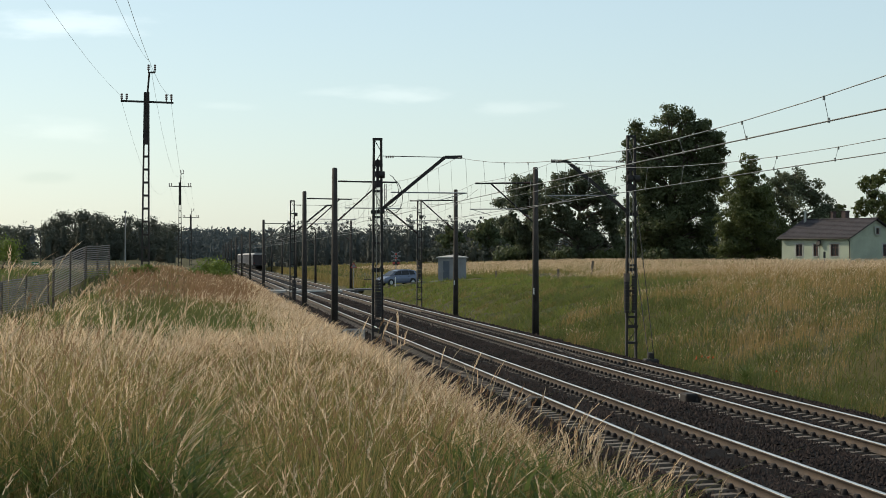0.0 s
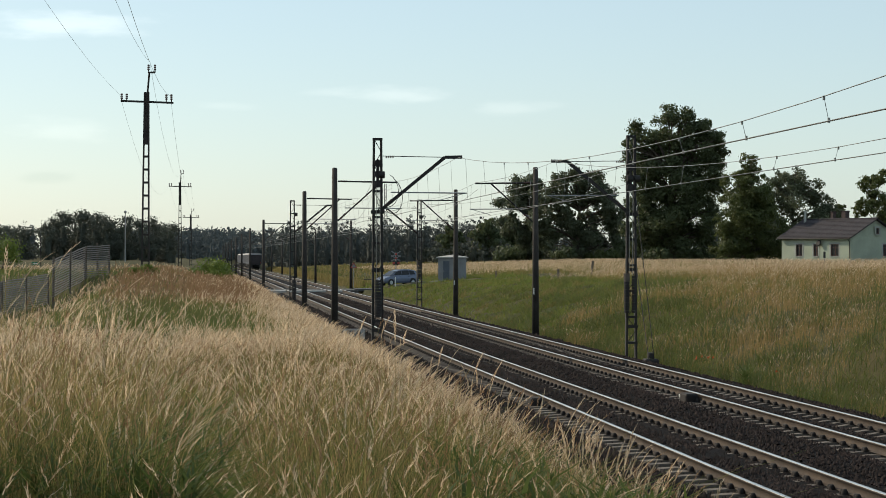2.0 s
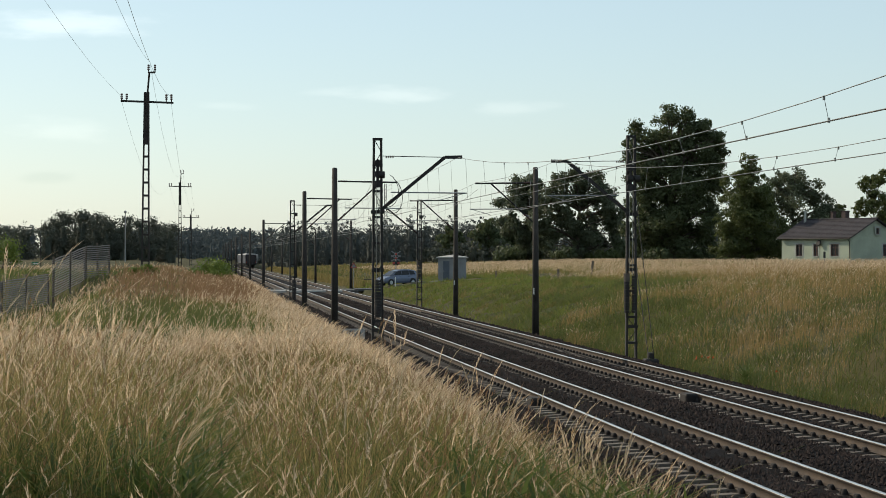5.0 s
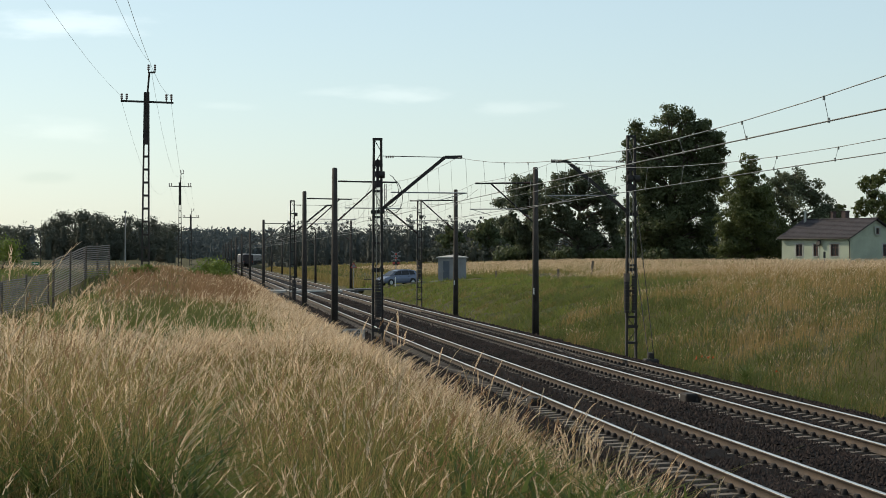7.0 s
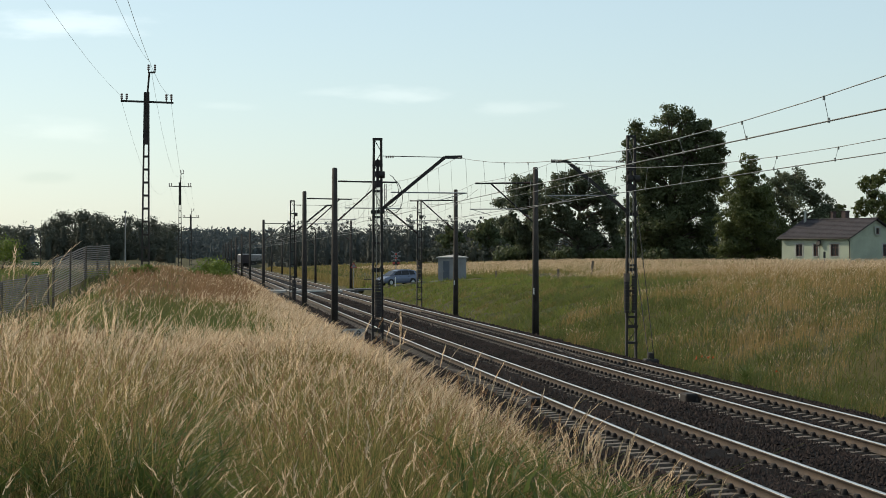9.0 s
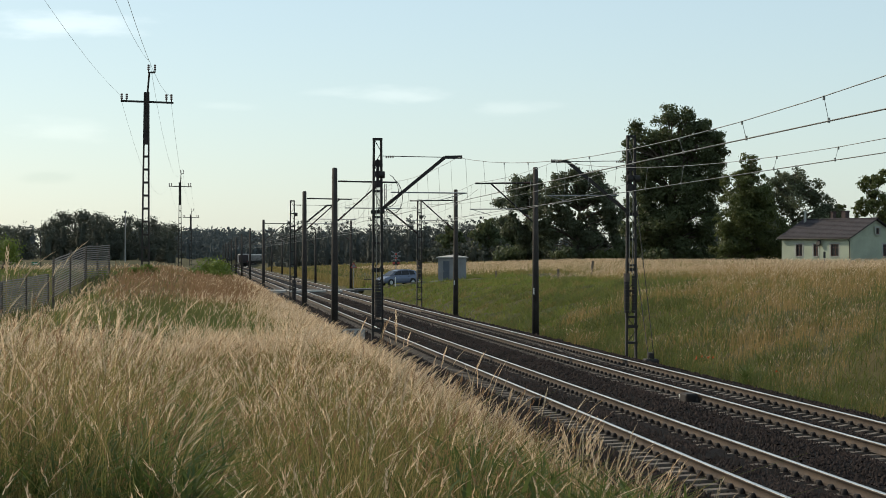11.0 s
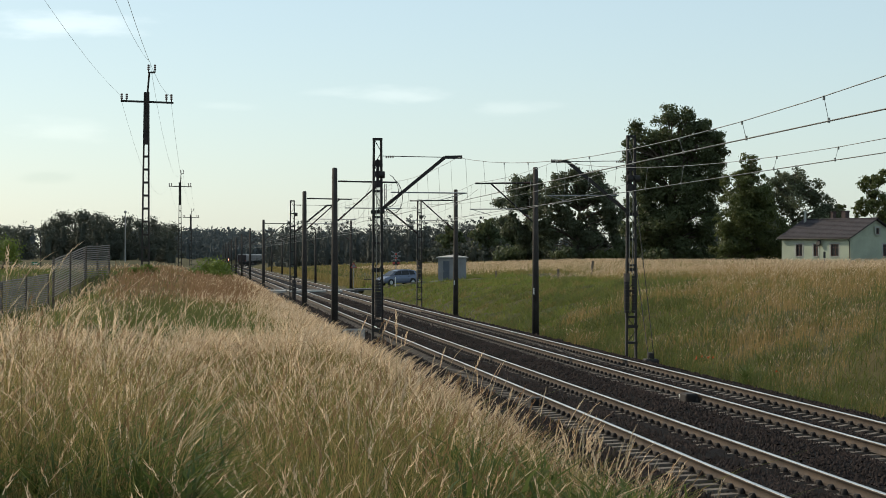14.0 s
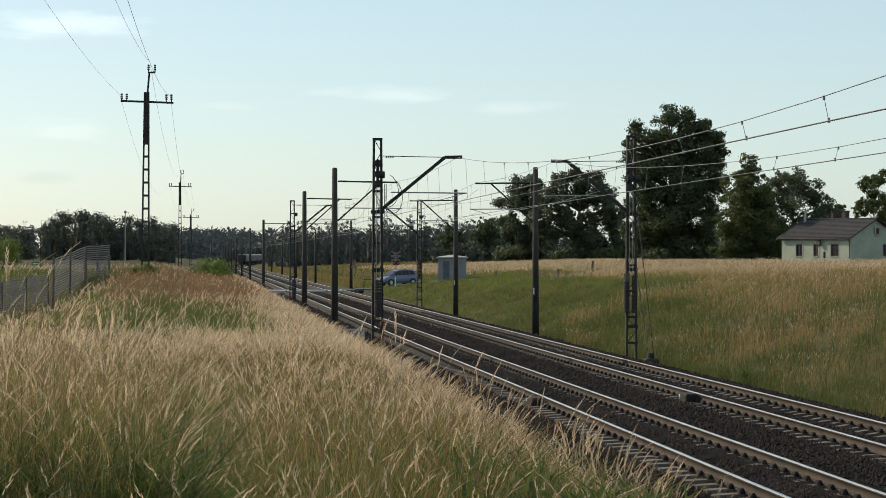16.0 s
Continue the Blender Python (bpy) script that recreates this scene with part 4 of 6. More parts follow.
def blades(rng, sw, x, y, z, h, width, bend, mat, seg=3, lean=(0.10, 0.0), spread=0.25):
    """Curved tapering ribbons. Returns tip and tip direction for seed heads."""
    n = len(x)
    d = np.stack([lean[0] + rng.normal(0, spread, n), lean[1] + rng.normal(0, spread, n)], -1) * bend
    th = rng.uniform(-1.0, 1.0, n)
    side = np.stack([np.cos(th), np.sin(th), np.zeros(n)], -1)
    base = np.stack([x, y, z], -1)
    rows = []
    for i in range(seg + 1):
        s = i / seg
        c = base + np.stack([d[:, 0] * h * s * s, d[:, 1] * h * s * s, h * s], -1)
        rows.append(c)
    c = np.stack(rows, 1)
    w = (np.linspace(1.0, 0.25, seg + 1)[None] * np.broadcast_to(np.asarray(width), (n,))[:, None])[..., None]
    lft, rgt = c - side[:, None] * w / 2, c + side[:, None] * w / 2
    v = np.concatenate([lft, rgt], 1)
    k = seg + 1
    quad = []
    for i in range(seg):
        quad += [(i, k + i, k + i + 1), (i, k + i + 1, i + 1)]
    f = np.array(quad)[None] + (2 * k) * np.arange(n)[:, None, None]
    sw.add(v, f, mat)
    dirn = np.stack([2 * d[:, 0], 2 * d[:, 1], np.ones(n)], -1)
    dirn /= np.linalg.norm(dirn, axis=1)[:, None]
    return c[:, -1], dirn, side


def heads(rng, sw, tip, dirn, side, length, width, mat, spikes=7, droop=0.22):
    n = len(tip)
    L = np.broadcast_to(np.asarray(length), (n,))[:, None]
    W = np.broadcast_to(np.asarray(width), (n,))[:, None]
    hor = dirn * (1, 1, 0)
    ln = np.linalg.norm(hor, axis=1)[:, None]
    hor = np.where(ln > 1e-3, hor / np.maximum(ln, 1e-3), (1.0, 0, 0))
    V = []
    for i in range(spikes):
        s0, s1 = i / spikes, (i + 1.6) / spikes
        p0 = tip + dirn * L * s0 + (hor * 0.5 - np.array((0, 0, 0.35))) * L * droop * s0 * s0
        p1 = tip + dirn * L * s1 + (hor * 0.5 - np.array((0, 0, 0.35))) * L * droop * s1 * s1
        fat = math.sin(math.pi * (0.18 + 0.72 * s0))
        sg = (1 if i % 2 else -1)
        w = W * fat * rng.uniform(0.6, 1.3, (n, 1))
        V += [p0 - sg * side * w * 0.35, p0 + sg * side * w * 0.45, p1 + sg * side * w * 0.9 + dirn * L * 0.06]
    v = np.stack(V, 1)
    f = np.arange(3 * spikes).reshape(spikes, 3)[None] + 3 * spikes * np.arange(n)[:, None, None]
    sw.add(v, f, mat)


def patchy(x, y, s, seed):
    """Smooth patches between 0 and 1."""
    a = np.sin(x * 1.1 * s + seed) * np.sin(y * 0.7 * s + 1.7 * seed) + 0.6 * np.sin((x + y) * 1.9 * s + 2.3 * seed) * np.sin((x - 0.6 * y) * 1.3 * s + seed)
    return np.clip(0.5 + 0.45 * a, 0, 1)


NEAR_GRASS = []


def build_near_grass():
    """Tall seeding grass on the bank, in tufts that rock in the wind."""
    rng = np.random.default_rng(40)
    n = 4700
    ty = 9.0 + 18 * rng.random(n) ** 1.55
    tx = -0.108 * ty - 1.4 + rng.random(n) * (5.6 + 0.108 * ty)
    keep = (tx < 4.7) & (tx > -0.115 * ty - 0.6) & (tx < 0.36 * ty + 0.5)
    tx, ty = tx[keep], ty[keep]
    n = len(tx)
    lean = np.stack([0.035 + 0.16 * (patchy(tx, ty, 2.2, 9) - 0.5) + rng.normal(0, 0.15, n), rng.normal(-0.02, 0.14, n)], -1)
    tuft_h = rng.uniform(0.52, 1.16, n) * np.interp(tx, [-1.5, -0.7, 0.8, 1.6, 2.6, 4.5], [1.14, 1.04, 0.92, 0.74, 0.54, 0.44]) * np.interp(ty, [9, 12, 16, 21, 27], [1.34, 1.24, 0.96, 0.64, 0.44]) * (1 - 0.55 * np.exp(-((tx - 0.06 - 0.0137 * (ty - 10)) / 0.20) ** 2) * (1 - step(ty, 17, 23)))
    green = np.clip(patchy(tx, ty, 1.5, 4) * 1.5 - 0.40 + 0.25 * step(tx, 0.5, 1.5) * (ty < 22) + 0.3 * (ty < 11), 0, 0.95)
    tuft_h = tuft_h * (1 - 0.18 * green)
    cell = np.floor((tx + 10) / 1.25).astype(int) * 100 + np.floor(ty / 1.6).astype(int)
    for c in np.unique(cell):
        sw = Sward()
        idx = np.where(cell == c)[0]
        k = np.repeat(idx, 13)
        m = len(k)
        sp = np.interp(ty[k], [9, 27], [0.055, 0.10])
        cx, cy = tx[k] + rng.normal(0, 1, m) * sp, ty[k] + rng.normal(0, 1, m) * sp
        cz = land(cx, cy)
        hh = tuft_h[k] * rng.uniform(0.62, 1.08, m) * 0.88

        def lay(i, h, width, bend, mat, seg, spread):
            d = lean[k[i]]
            a, b_, c_ = cx[i], cy[i], cz[i]
            return blades(rng, sw, a, b_, c_, h, width, bend, mat, seg, (d[:, 0], d[:, 1]), spread)
        r = rng.random(m)
        i = np.where(r < 0.50)[0]
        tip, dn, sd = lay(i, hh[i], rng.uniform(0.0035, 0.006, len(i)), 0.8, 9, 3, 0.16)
        kind = rng.random(len(i))
        j = kind < (0.50 - 0.30 * green[k[i]]) * np.maximum(np.interp(ty[k[i]], [9.5, 13], [0.55, 1.0]), 1.25 * step(tx[k[i]], 1.6, 2.6))
        heads(rng, sw, tip[j], dn[j], sd[j], rng.uniform(0.09, 0.19, j.sum()), rng.uniform(0.005, 0.012, j.sum()), 1, 10, 0.45)
        j = (kind > 0.62) & (kind < 0.9)
        heads(rng, sw, tip[j], dn[j], sd[j], rng.uniform(0.05, 0.10, j.sum()), rng.uniform(0.006, 0.011, j.sum()), 3, 5)
        i = np.where((r >= 0.50) & (r < 0.72))[0]
        lay(i, hh[i] * rng.uniform(0.5, 0.95, len(i)), rng.uniform(0.004, 0.008, len(i)), 1.3, 9, 2, 0.3)
        i = np.where(r >= 0.72)[0]
        lay(i, hh[i] * rng.uniform(0.40, 0.85, len(i)), rng.uniform(0.006, 0.013, len(i)), 1.7, 2, 2, 0.4)
        for g in (np.where(rng.random(m) < green[k] * 0.9)[0], np.where(rng.random(m) < green[k] * 0.7)[0]):
            lay(g, hh[g] * rng.uniform(0.45, 0.8, len(g)), rng.uniform(0.008, 0.014, len(g)), 1.6, 2, 2, 0.4)
        ox, oy = float(tx[idx].mean()), float(ty[idx].mean())
        if (ox < 0.4 and oy < 14) or (1.0 < ox < 2.0 and oy < 11.2):
            w = rng.choice(m, max(1, m // 9), replace=False)
            for _ in range(5):
                blades(rng, sw, cx[w] + rng.normal(0, 0.05, len(w)), cy[w], cz[w] + rng.uniform(0.1, 0.6, len(w)), rng.uniform(0.08, 0.2, len(w)), rng.uniform(0.015, 0.03, len(w)), 2.2, 4, 2, (0, -0.1), 0.5)
        ob = sw.make("tall_grass", (ox, oy, land_at(ox, oy)), "tall seeding meadow grass with tan heads swaying on the bank")
        ob["group"] = "meadow grass tufts"
        NEAR_GRASS.append((ob, ox, oy))
    # lone taller stalks with big pale heads, standing clear of the rest
    spots = [(-1.15, 9.0, 14), (-0.72, 9.6, 13), (-0.45, 10.5, 9), (-1.3, 11.5, 12), (-0.8, 13.5, 12), (-1.5, 14.0, 10), (2.7, 13.0, 9), (3.0, 12.6, 9), (3.4, 14.6, 9), (3.6, 16.0, 8), (2.0, 11.0, 8), (-0.95, 12.0, 8), (0.55, 11.0, 5), (-0.3, 15.5, 7), (1.7, 13.5, 5), (2.2, 15.5, 6), (2.5, 14.0, 6), (2.9, 15.0, 7), (3.1, 14.0, 7), (2.3, 12.2, 7),
             (2.6, 12.0, 8), (3.3, 17.5, 6), (2.9, 19.5, 5), (2.4, 22.0, 5), (3.0, 25.0, 5), (1.4, 10.2, 5), (0.9, 9.4, 5)]
    for x, y, m in spots:
        sw = Sward()
        cx, cy = x + rng.normal(0, 0.16, m), y + rng.normal(0, 0.25, m)
        cz = land(cx, cy)
        base = np.interp(x, [-1.5, 0.5, 2.0, 3.5], [1.2, 1.14, 0.76, 0.62])
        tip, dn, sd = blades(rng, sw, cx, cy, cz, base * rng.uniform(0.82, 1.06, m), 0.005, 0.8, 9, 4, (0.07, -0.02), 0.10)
        heads(rng, sw, tip, dn, sd, rng.uniform(0.13, 0.22, m), rng.uniform(0.006, 0.011, m), 1, 15, 0.28)
        ob = sw.make("grass_stalks", (x, y, land_at(x, y)), "few tall grass stalks with pale feathery heads")
        ob["group"] = "meadow grass tufts"
        NEAR_GRASS.append((ob, x, y))


def build_far_grass():
    rng = np.random.default_rng(41)
    # the bank and plateau further on
    sw = Sward()
    n = 44000
    y = 24 + 106 * rng.random(n) ** 1.5
    x = np.where(rng.random(n) < 0.45, rng.uniform(-0.5, 5.2, n), -0.10 * y - 1.5 + rng.random(n) * (0.10 * y + 5.0))
    x = np.minimum(x, 5.3)
    z = land(x, y)
    green = np.exp(-(((x + 0.75) / 1.3) ** 2 + ((y - 46) / 8.0) ** 2)) + np.exp(-(((x - 0.4) / 0.7) ** 2 + ((y - 39) / 5) ** 2)) + 0.5 * step(-x, 0.05 * 60 - 0.5, 4.0) * (y > 40)
    red = np.clip((0.55 + 0.7 * patchy(x, y * 0.35, 0.9, 5)) * step(x, -0.052 * y - 0.4, -0.036 * y - 0.2) * step(y, 50, 62) * (1 - step(x, 1.2, 2.6)) * (1 - 0.8 * step(y, 104, 120)), 0, 1.2)
    edge = step(x, 0.2, 2.0)
    h = (0.20 + 0.20 * rng.random(n) + 0.10 * edge + 0.12 * (1 - step(y, 26, 34)))
    w = np.interp(y, [26, 130], [0.009, 0.026])
    r = rng.random(n)
    cls = np.where(r < green * 0.9, 4, np.where(rng.random(n) < red * 0.75, 3, np.where(rng.random(n) < np.where((x < 1.2) & (y > 34), 0.35, 0.68), 1, 2)))
    for c in (1, 2, 3, 4):
        i = np.where(cls == c)[0]
        k = {1: 0, 2: 2, 3: 3, 4: 4}[c]
        hh = h[i] * (0.75 if c in (2, 4) else 1.0)
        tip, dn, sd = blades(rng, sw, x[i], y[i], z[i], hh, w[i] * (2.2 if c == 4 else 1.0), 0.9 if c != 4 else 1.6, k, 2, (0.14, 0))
        if c in (1, 3):
            L = rng.uniform(0.10, 0.20, len(i))
            heads(rng, sw, tip, dn, sd, L, w[i] * 1.5, 1 if c == 1 else 3, 4)
    wx, wy = rng.normal(-0.75, 0.85, 1300), rng.normal(46, 6, 1300)
    blades(rng, sw, wx, wy, land(wx, wy), rng.uniform(0.2, 0.5, 1300), 0.022, 1.8, 8, 2, (0.05, 0), 0.45)
    sw.make("meadow_grass", None, "dry tan and reddish meadow grass on the bank")
    # shorter grass round the camera's stand
    sw = Sward()
    n = 9000
    x, y = rng.uniform(-7, 5.0, n), rng.uniform(-8, 9.2, n)
    keep = x * x + y * y > 1.0
    x, y = x[keep], y[keep]
    z = land(x, y)
    blades(rng, sw, x, y, z, rng.uniform(0.25, 0.6, len(x)), 0.009, 1.3, 2, 2, (0.1, 0), 0.35)
    i = np.where(rng.random(len(x)) < 0.4)[0]
    tip, dn, sd = blades(rng, sw, x[i], y[i], z[i], rng.uniform(0.4, 0.65, len(i)), 0.006, 0.9, 0, 2, (0.12, 0))
    heads(rng, sw, tip, dn, sd, 0.12, 0.012, 1, 4)
    sw.make("meadow_grass", None, "trodden green and straw meadow grass")
    # the far bank and the hayfield
    sw = Sward()
    n = 66000
    y = 34 + 110 * rng.random(n) ** 1.35
    x = 15.5 + 22 * rng.random(n) ** 1.3
    keep = ((y < 96) | (x > 25.5 + 0.03 * (y - 96)))
    x, y = x[keep], y[keep]
    n = len(x)
    z = land(x, y)
    dry = np.clip(step(x, 16.2, 23.5) * 1.05 + 1.9 * (patchy(x, y * 0.4, 0.6, 2) - 0.5) + 0.6 * (patchy(x, y * 0.6, 1.9, 6) - 0.5), 0.05, 0.97)
    h = (0.26 + 0.34 * rng.random(n) + 0.12 * dry) * (0.6 + 0.75 * patchy(x, y * 0.7, 2.6, 8))
    w = np.interp(y, [34, 140], [0.008, 0.024])
    i = np.where(rng.random(n) < dry)[0]
    tip, dn, sd = blades(rng, sw, x[i], y[i], z[i], h[i], w[i], 0.8, 7, 2, (0.12, 0))
    q = np.where(rng.random(len(i)) < 0.35 + 0.4 * patchy(x[i], y[i], 0.8, 12))[0]
    heads(rng, sw, tip[q], dn[q], sd[q], rng.uniform(0.08, 0.16, len(q)), w[i][q] * 1.2, 1, 3)
    q = np.where(rng.random(len(i)) < 0.3)[0]
    heads(rng, sw, tip[q], dn[q], sd[q], rng.uniform(0.06, 0.12, len(q)), w[i][q] * 1.2, 3, 2)
    i = np.setdiff1d(np.arange(n), i)
    blades(rng, sw, x[i], y[i], z[i], h[i] * 0.8, w[i] * 1.5, 1.4, 8, 2, (0.1, 0), 0.35)
    # clumps of darker weeds and lodged tussocks in the bank
    kx, ky = 15.9 + 9 * rng.random(420) ** 1.2, 36 + 75 * rng.random(420) ** 1.2
    q = np.repeat(np.arange(420), 26)
    tx, ty = kx[q] + rng.normal(0, 0.22, len(q)), ky[q] + rng.normal(0, 0.35, len(q))
    tz, tall = land(tx, ty), np.repeat(rng.uniform(0.25, 0.62, 420), 26)
    for mat, sel in ((4, q % 5 == 0), (8, (q % 5 == 1) | (q % 5 == 2)), (2, q % 5 > 2)):
        blades(rng, sw, tx[sel], ty[sel], tz[sel], tall[sel] * rng.uniform(0.6, 1.1, sel.sum()), np.interp(ty[sel], [36, 110], [0.018, 0.035]), 2.2, mat, 2, (0.1, 0), 0.55)
    # one tall spiky weed at the foot of the bank
    wx, wy = 15.62 + rng.normal(0, 0.05, 60), 57.6 + rng.normal(0, 0.08, 60)
    blades(rng, sw, wx, wy, land(wx, wy) + rng.uniform(0, 0.5, 60), rng.uniform(0.12, 0.4, 60), 0.03, 2.0, 4, 2, (0, 0), 0.4)
    j = rng.choice(i, 6000, replace=False)
    blades(rng, sw, x[j], y[j], z[j], h[j] * 0.6, w[j] * 2.5, 1.8, 4, 2, (0, 0), 0.5)
    # poppies at the ditch
    for px, py, k in ((15.75, 63.2, 5), (15.9, 54.6, 1)):
        xx, yy = px + rng.normal(0, 0.14, k), py + rng.normal(0, 0.4, k)
        zz = land(xx, yy)
        tip, dn, sd = blades(rng, sw, xx, yy, zz, np.full(k, 0.55), 0.012, 0.4, 2, 2)
        heads(rng, sw, tip, dn, sd, 0.07, 0.06, 5, 4)
    sw.make("bank_grass", None, "green and straw-coloured long grass on the far bank")
    sw = Sward()
    n = 66000
    y = 90 + 250 * rng.random(n) ** 1.2
    x = 25 + 100 * rng.random(n)
    x = np.where(rng.random(n) < 0.35, 25 + 45 * rng.random(n), x)
    keep = x < 0.38 * y + 6
    x, y = x[keep], y[keep]
    keep = ~((y > 150) & (y < 215) & (x < 36))
    x, y = x[keep], y[keep]
    z = land(x, y)
    w = np.interp(y, [90, 340], [0.022, 0.07])
    n = len(x)
    i = np.where(rng.random(n) < 0.82)[0]
    tip, dn, sd = blades(rng, sw, x[i], y[i], z[i], rng.uniform(0.3, 0.6, len(i)), w[i], 0.8, 0, 1, (0.12, 0))
    heads(rng, sw, tip, dn, sd, 0.2, w[i] * 1.3, 1, 2)
    i = np.setdiff1d(np.arange(n), i)
    blades(rng, sw, x[i], y[i], z[i], rng.uniform(0.3, 0.6, len(i)), w[i] * 1.3, 0.8, 2, 1)
    # the field beyond the crossing road
    n = 16000
    yy = 212 + 240 * rng.random(n)
    xx = 17.5 + rng.random(n) ** 1.3 * (0.2 * yy + 6)
    hay = rng.random(n) < np.interp(xx, [18, 24], [0.45, 0.8])
    ww = np.interp(yy, [212, 450], [0.06, 0.15])
    tall = rng.uniform(0.2, 0.5, n)
    tip, dn, sd = blades(rng, sw, xx[hay], yy[hay], land(xx[hay], yy[hay]), tall[hay], ww[hay], 0.8, 0, 1, (0.12, 0))
    blades(rng, sw, xx[~hay], yy[~hay], land(xx[~hay], yy[~hay]), tall[~hay], ww[~hay] * 1.2, 1.0, 8, 1)
    # strip of tall grass beside the far tracks, both sides
    n = 9000
    for x0, x1 in ((15.8, 17.6), (1.5, 5.2)):
        xx, yy = rng.uniform(x0, x1, n), rng.uniform(130, 520, n)
        keep = (abs(yy - 195) > 9) & ((yy > 210) | (xx < 10))
        xx, yy = xx[keep], yy[keep]
        ww = np.interp(yy, [130, 520], [0.03, 0.14])
        blades(rng, sw, xx, yy, land(xx, yy), rng.uniform(0.25, 0.6, len(xx)), ww, 0.8, 0, 1)
    sw.make("hayfield", None, "golden ripe hayfield reaching to the trees", "field")
    # mown green bank by the crossing
    sw = Sward()
    n = 64000
    y = 84 + 140 * rng.random(n)
    x = 15.7 + 20 * rng.random(n)
    keep = (x < 26 + 0.06 * (y - 90)) & ~((abs(y - 194.5 - 0.16 * (x - 10)) < 4.2))
    x, y = x[keep], y[keep]
    z = land(x, y)
    n = len(x)
    w = np.interp(y, [84, 220], [0.03, 0.075])
    i = rng.random(n) < 0.93
    blades(rng, sw, x[i], y[i], z[i], rng.uniform(0.06, 0.20, i.sum()) * (0.45 + 2.4 * patchy(x[i], y[i] * 0.6, 2.1, 3) ** 3), w[i], 1.5, 6, 1, (0.1, 0), 0.4)
    i = ~i
    blades(rng, sw, x[i], y[i], z[i], rng.uniform(0.10, 0.24, i.sum()), w[i], 1.5, 0, 1, (0.1, 0), 0.4)
    kx, ky = 16.2 + 9.5 * rng.random(1500), 86 + 100 * rng.random(1500) ** 1.3
    rough = rng.random(1500) < 0.2 + 0.8 * np.exp(-(((kx - 19.4) / 2.0) ** 2 + ((ky - 114) / 16) ** 2))
    kx, ky = kx[rough], ky[rough]
    m = len(kx)
    q = np.repeat(np.arange(m), 22)
    tx, ty = kx[q] + rng.normal(0, 0.2, len(q)), ky[q] + rng.normal(0, 0.4, len(q))
    tall = rng.uniform(0.12, 0.5, m)[q] * rng.uniform(0.6, 1.1, len(q))
    for mat, sel in ((8, q % 5 < 2), (6, q % 5 == 2), (2, q % 5 == 3), (0, q % 5 == 4)):
        blades(rng, sw, tx[sel], ty[sel], land(tx[sel], ty[sel]), tall[sel], np.interp(ty[sel], [86, 190], [0.035, 0.06]), 2.0, mat, 2, (0.1, 0), 0.5)
    sw.make("mown_grass", None, "short bright green grass on the mown bank")


build_trees()
build_woods()
build_near_grass()
build_far_grass()


# ---- buildings ----
def wall(bm, length, height, thick, holes):
    """A wall along +x, outer face at y = 0, with real openings (x0, x1, z0, z1)."""
    xs = sorted({0.0, length, *[h[0] for h in holes], *[h[1] for h in holes]})
    for x0, x1 in zip(xs, xs[1:]):
        zs = [(0.0, height)]
        for h in holes:
            if h[0] <= x0 + 1e-6 and h[1] >= x1 - 1e-6:
                zs = [s for a, b in zs for s in ((a, h[2]), (h[3], b)) if s[1] - s[0] > 1e-4]
        for a, b in zs:
            box(bm, ((x0 + x1) / 2, thick / 2, (a + b) / 2), (x1 - x0, thick, b - a))
    return bm


def window_unit(parent, x, z, w, h, m, cross=True):
    """Frame, sill, surround and panes of one window; m places the wall's own axes."""
    f = new("window")
    f.parent = parent
    f.matrix_basis = m @ pose(x, 0, z)
    bm = bmesh.new()
    for c, s in (((-w / 2 + 0.04, 0.13, 0), (0.08, 0.08, h)), ((w / 2 - 0.04, 0.13, 0), (0.08, 0.08, h)), ((0, 0.13, h / 2 - 0.04), (w - 0.16, 0.08, 0.08)), ((0, 0.13, -h / 2 + 0.04), (w - 0.16, 0.08, 0.08))):
        box(bm, c, s)
    if cross:
        box(bm, (0, 0.13, 0), (0.07, 0.07, h - 0.16))
        box(bm, (0, 0.13, h * 0.2), (w - 0.16, 0.05, 0.06))
    part("frame", bm, M_FRAME, f)
    bm = bmesh.new()
    box(bm, (0, 0.16, 0), (w - 0.1, 0.01, h - 0.1))
    part("pane", bm, M_GLASS, f)
    bm = bmesh.new()
    box(bm, (0, -0.04, -h / 2 - 0.04), (w + 0.2, 0.18, 0.07))
    part("sill", bm, M_TRIM, f)
    bm = bmesh.new()
    for s in (-1, 1):
        box(bm, (s * (w / 2 + 0.1), -0.012, 0), (0.2, 0.04, h))
    box(bm, (0, -0.012, h / 2 + 0.1), (w + 0.5, 0.04, 0.2))
    part("surround", bm, M_TRIM, f)


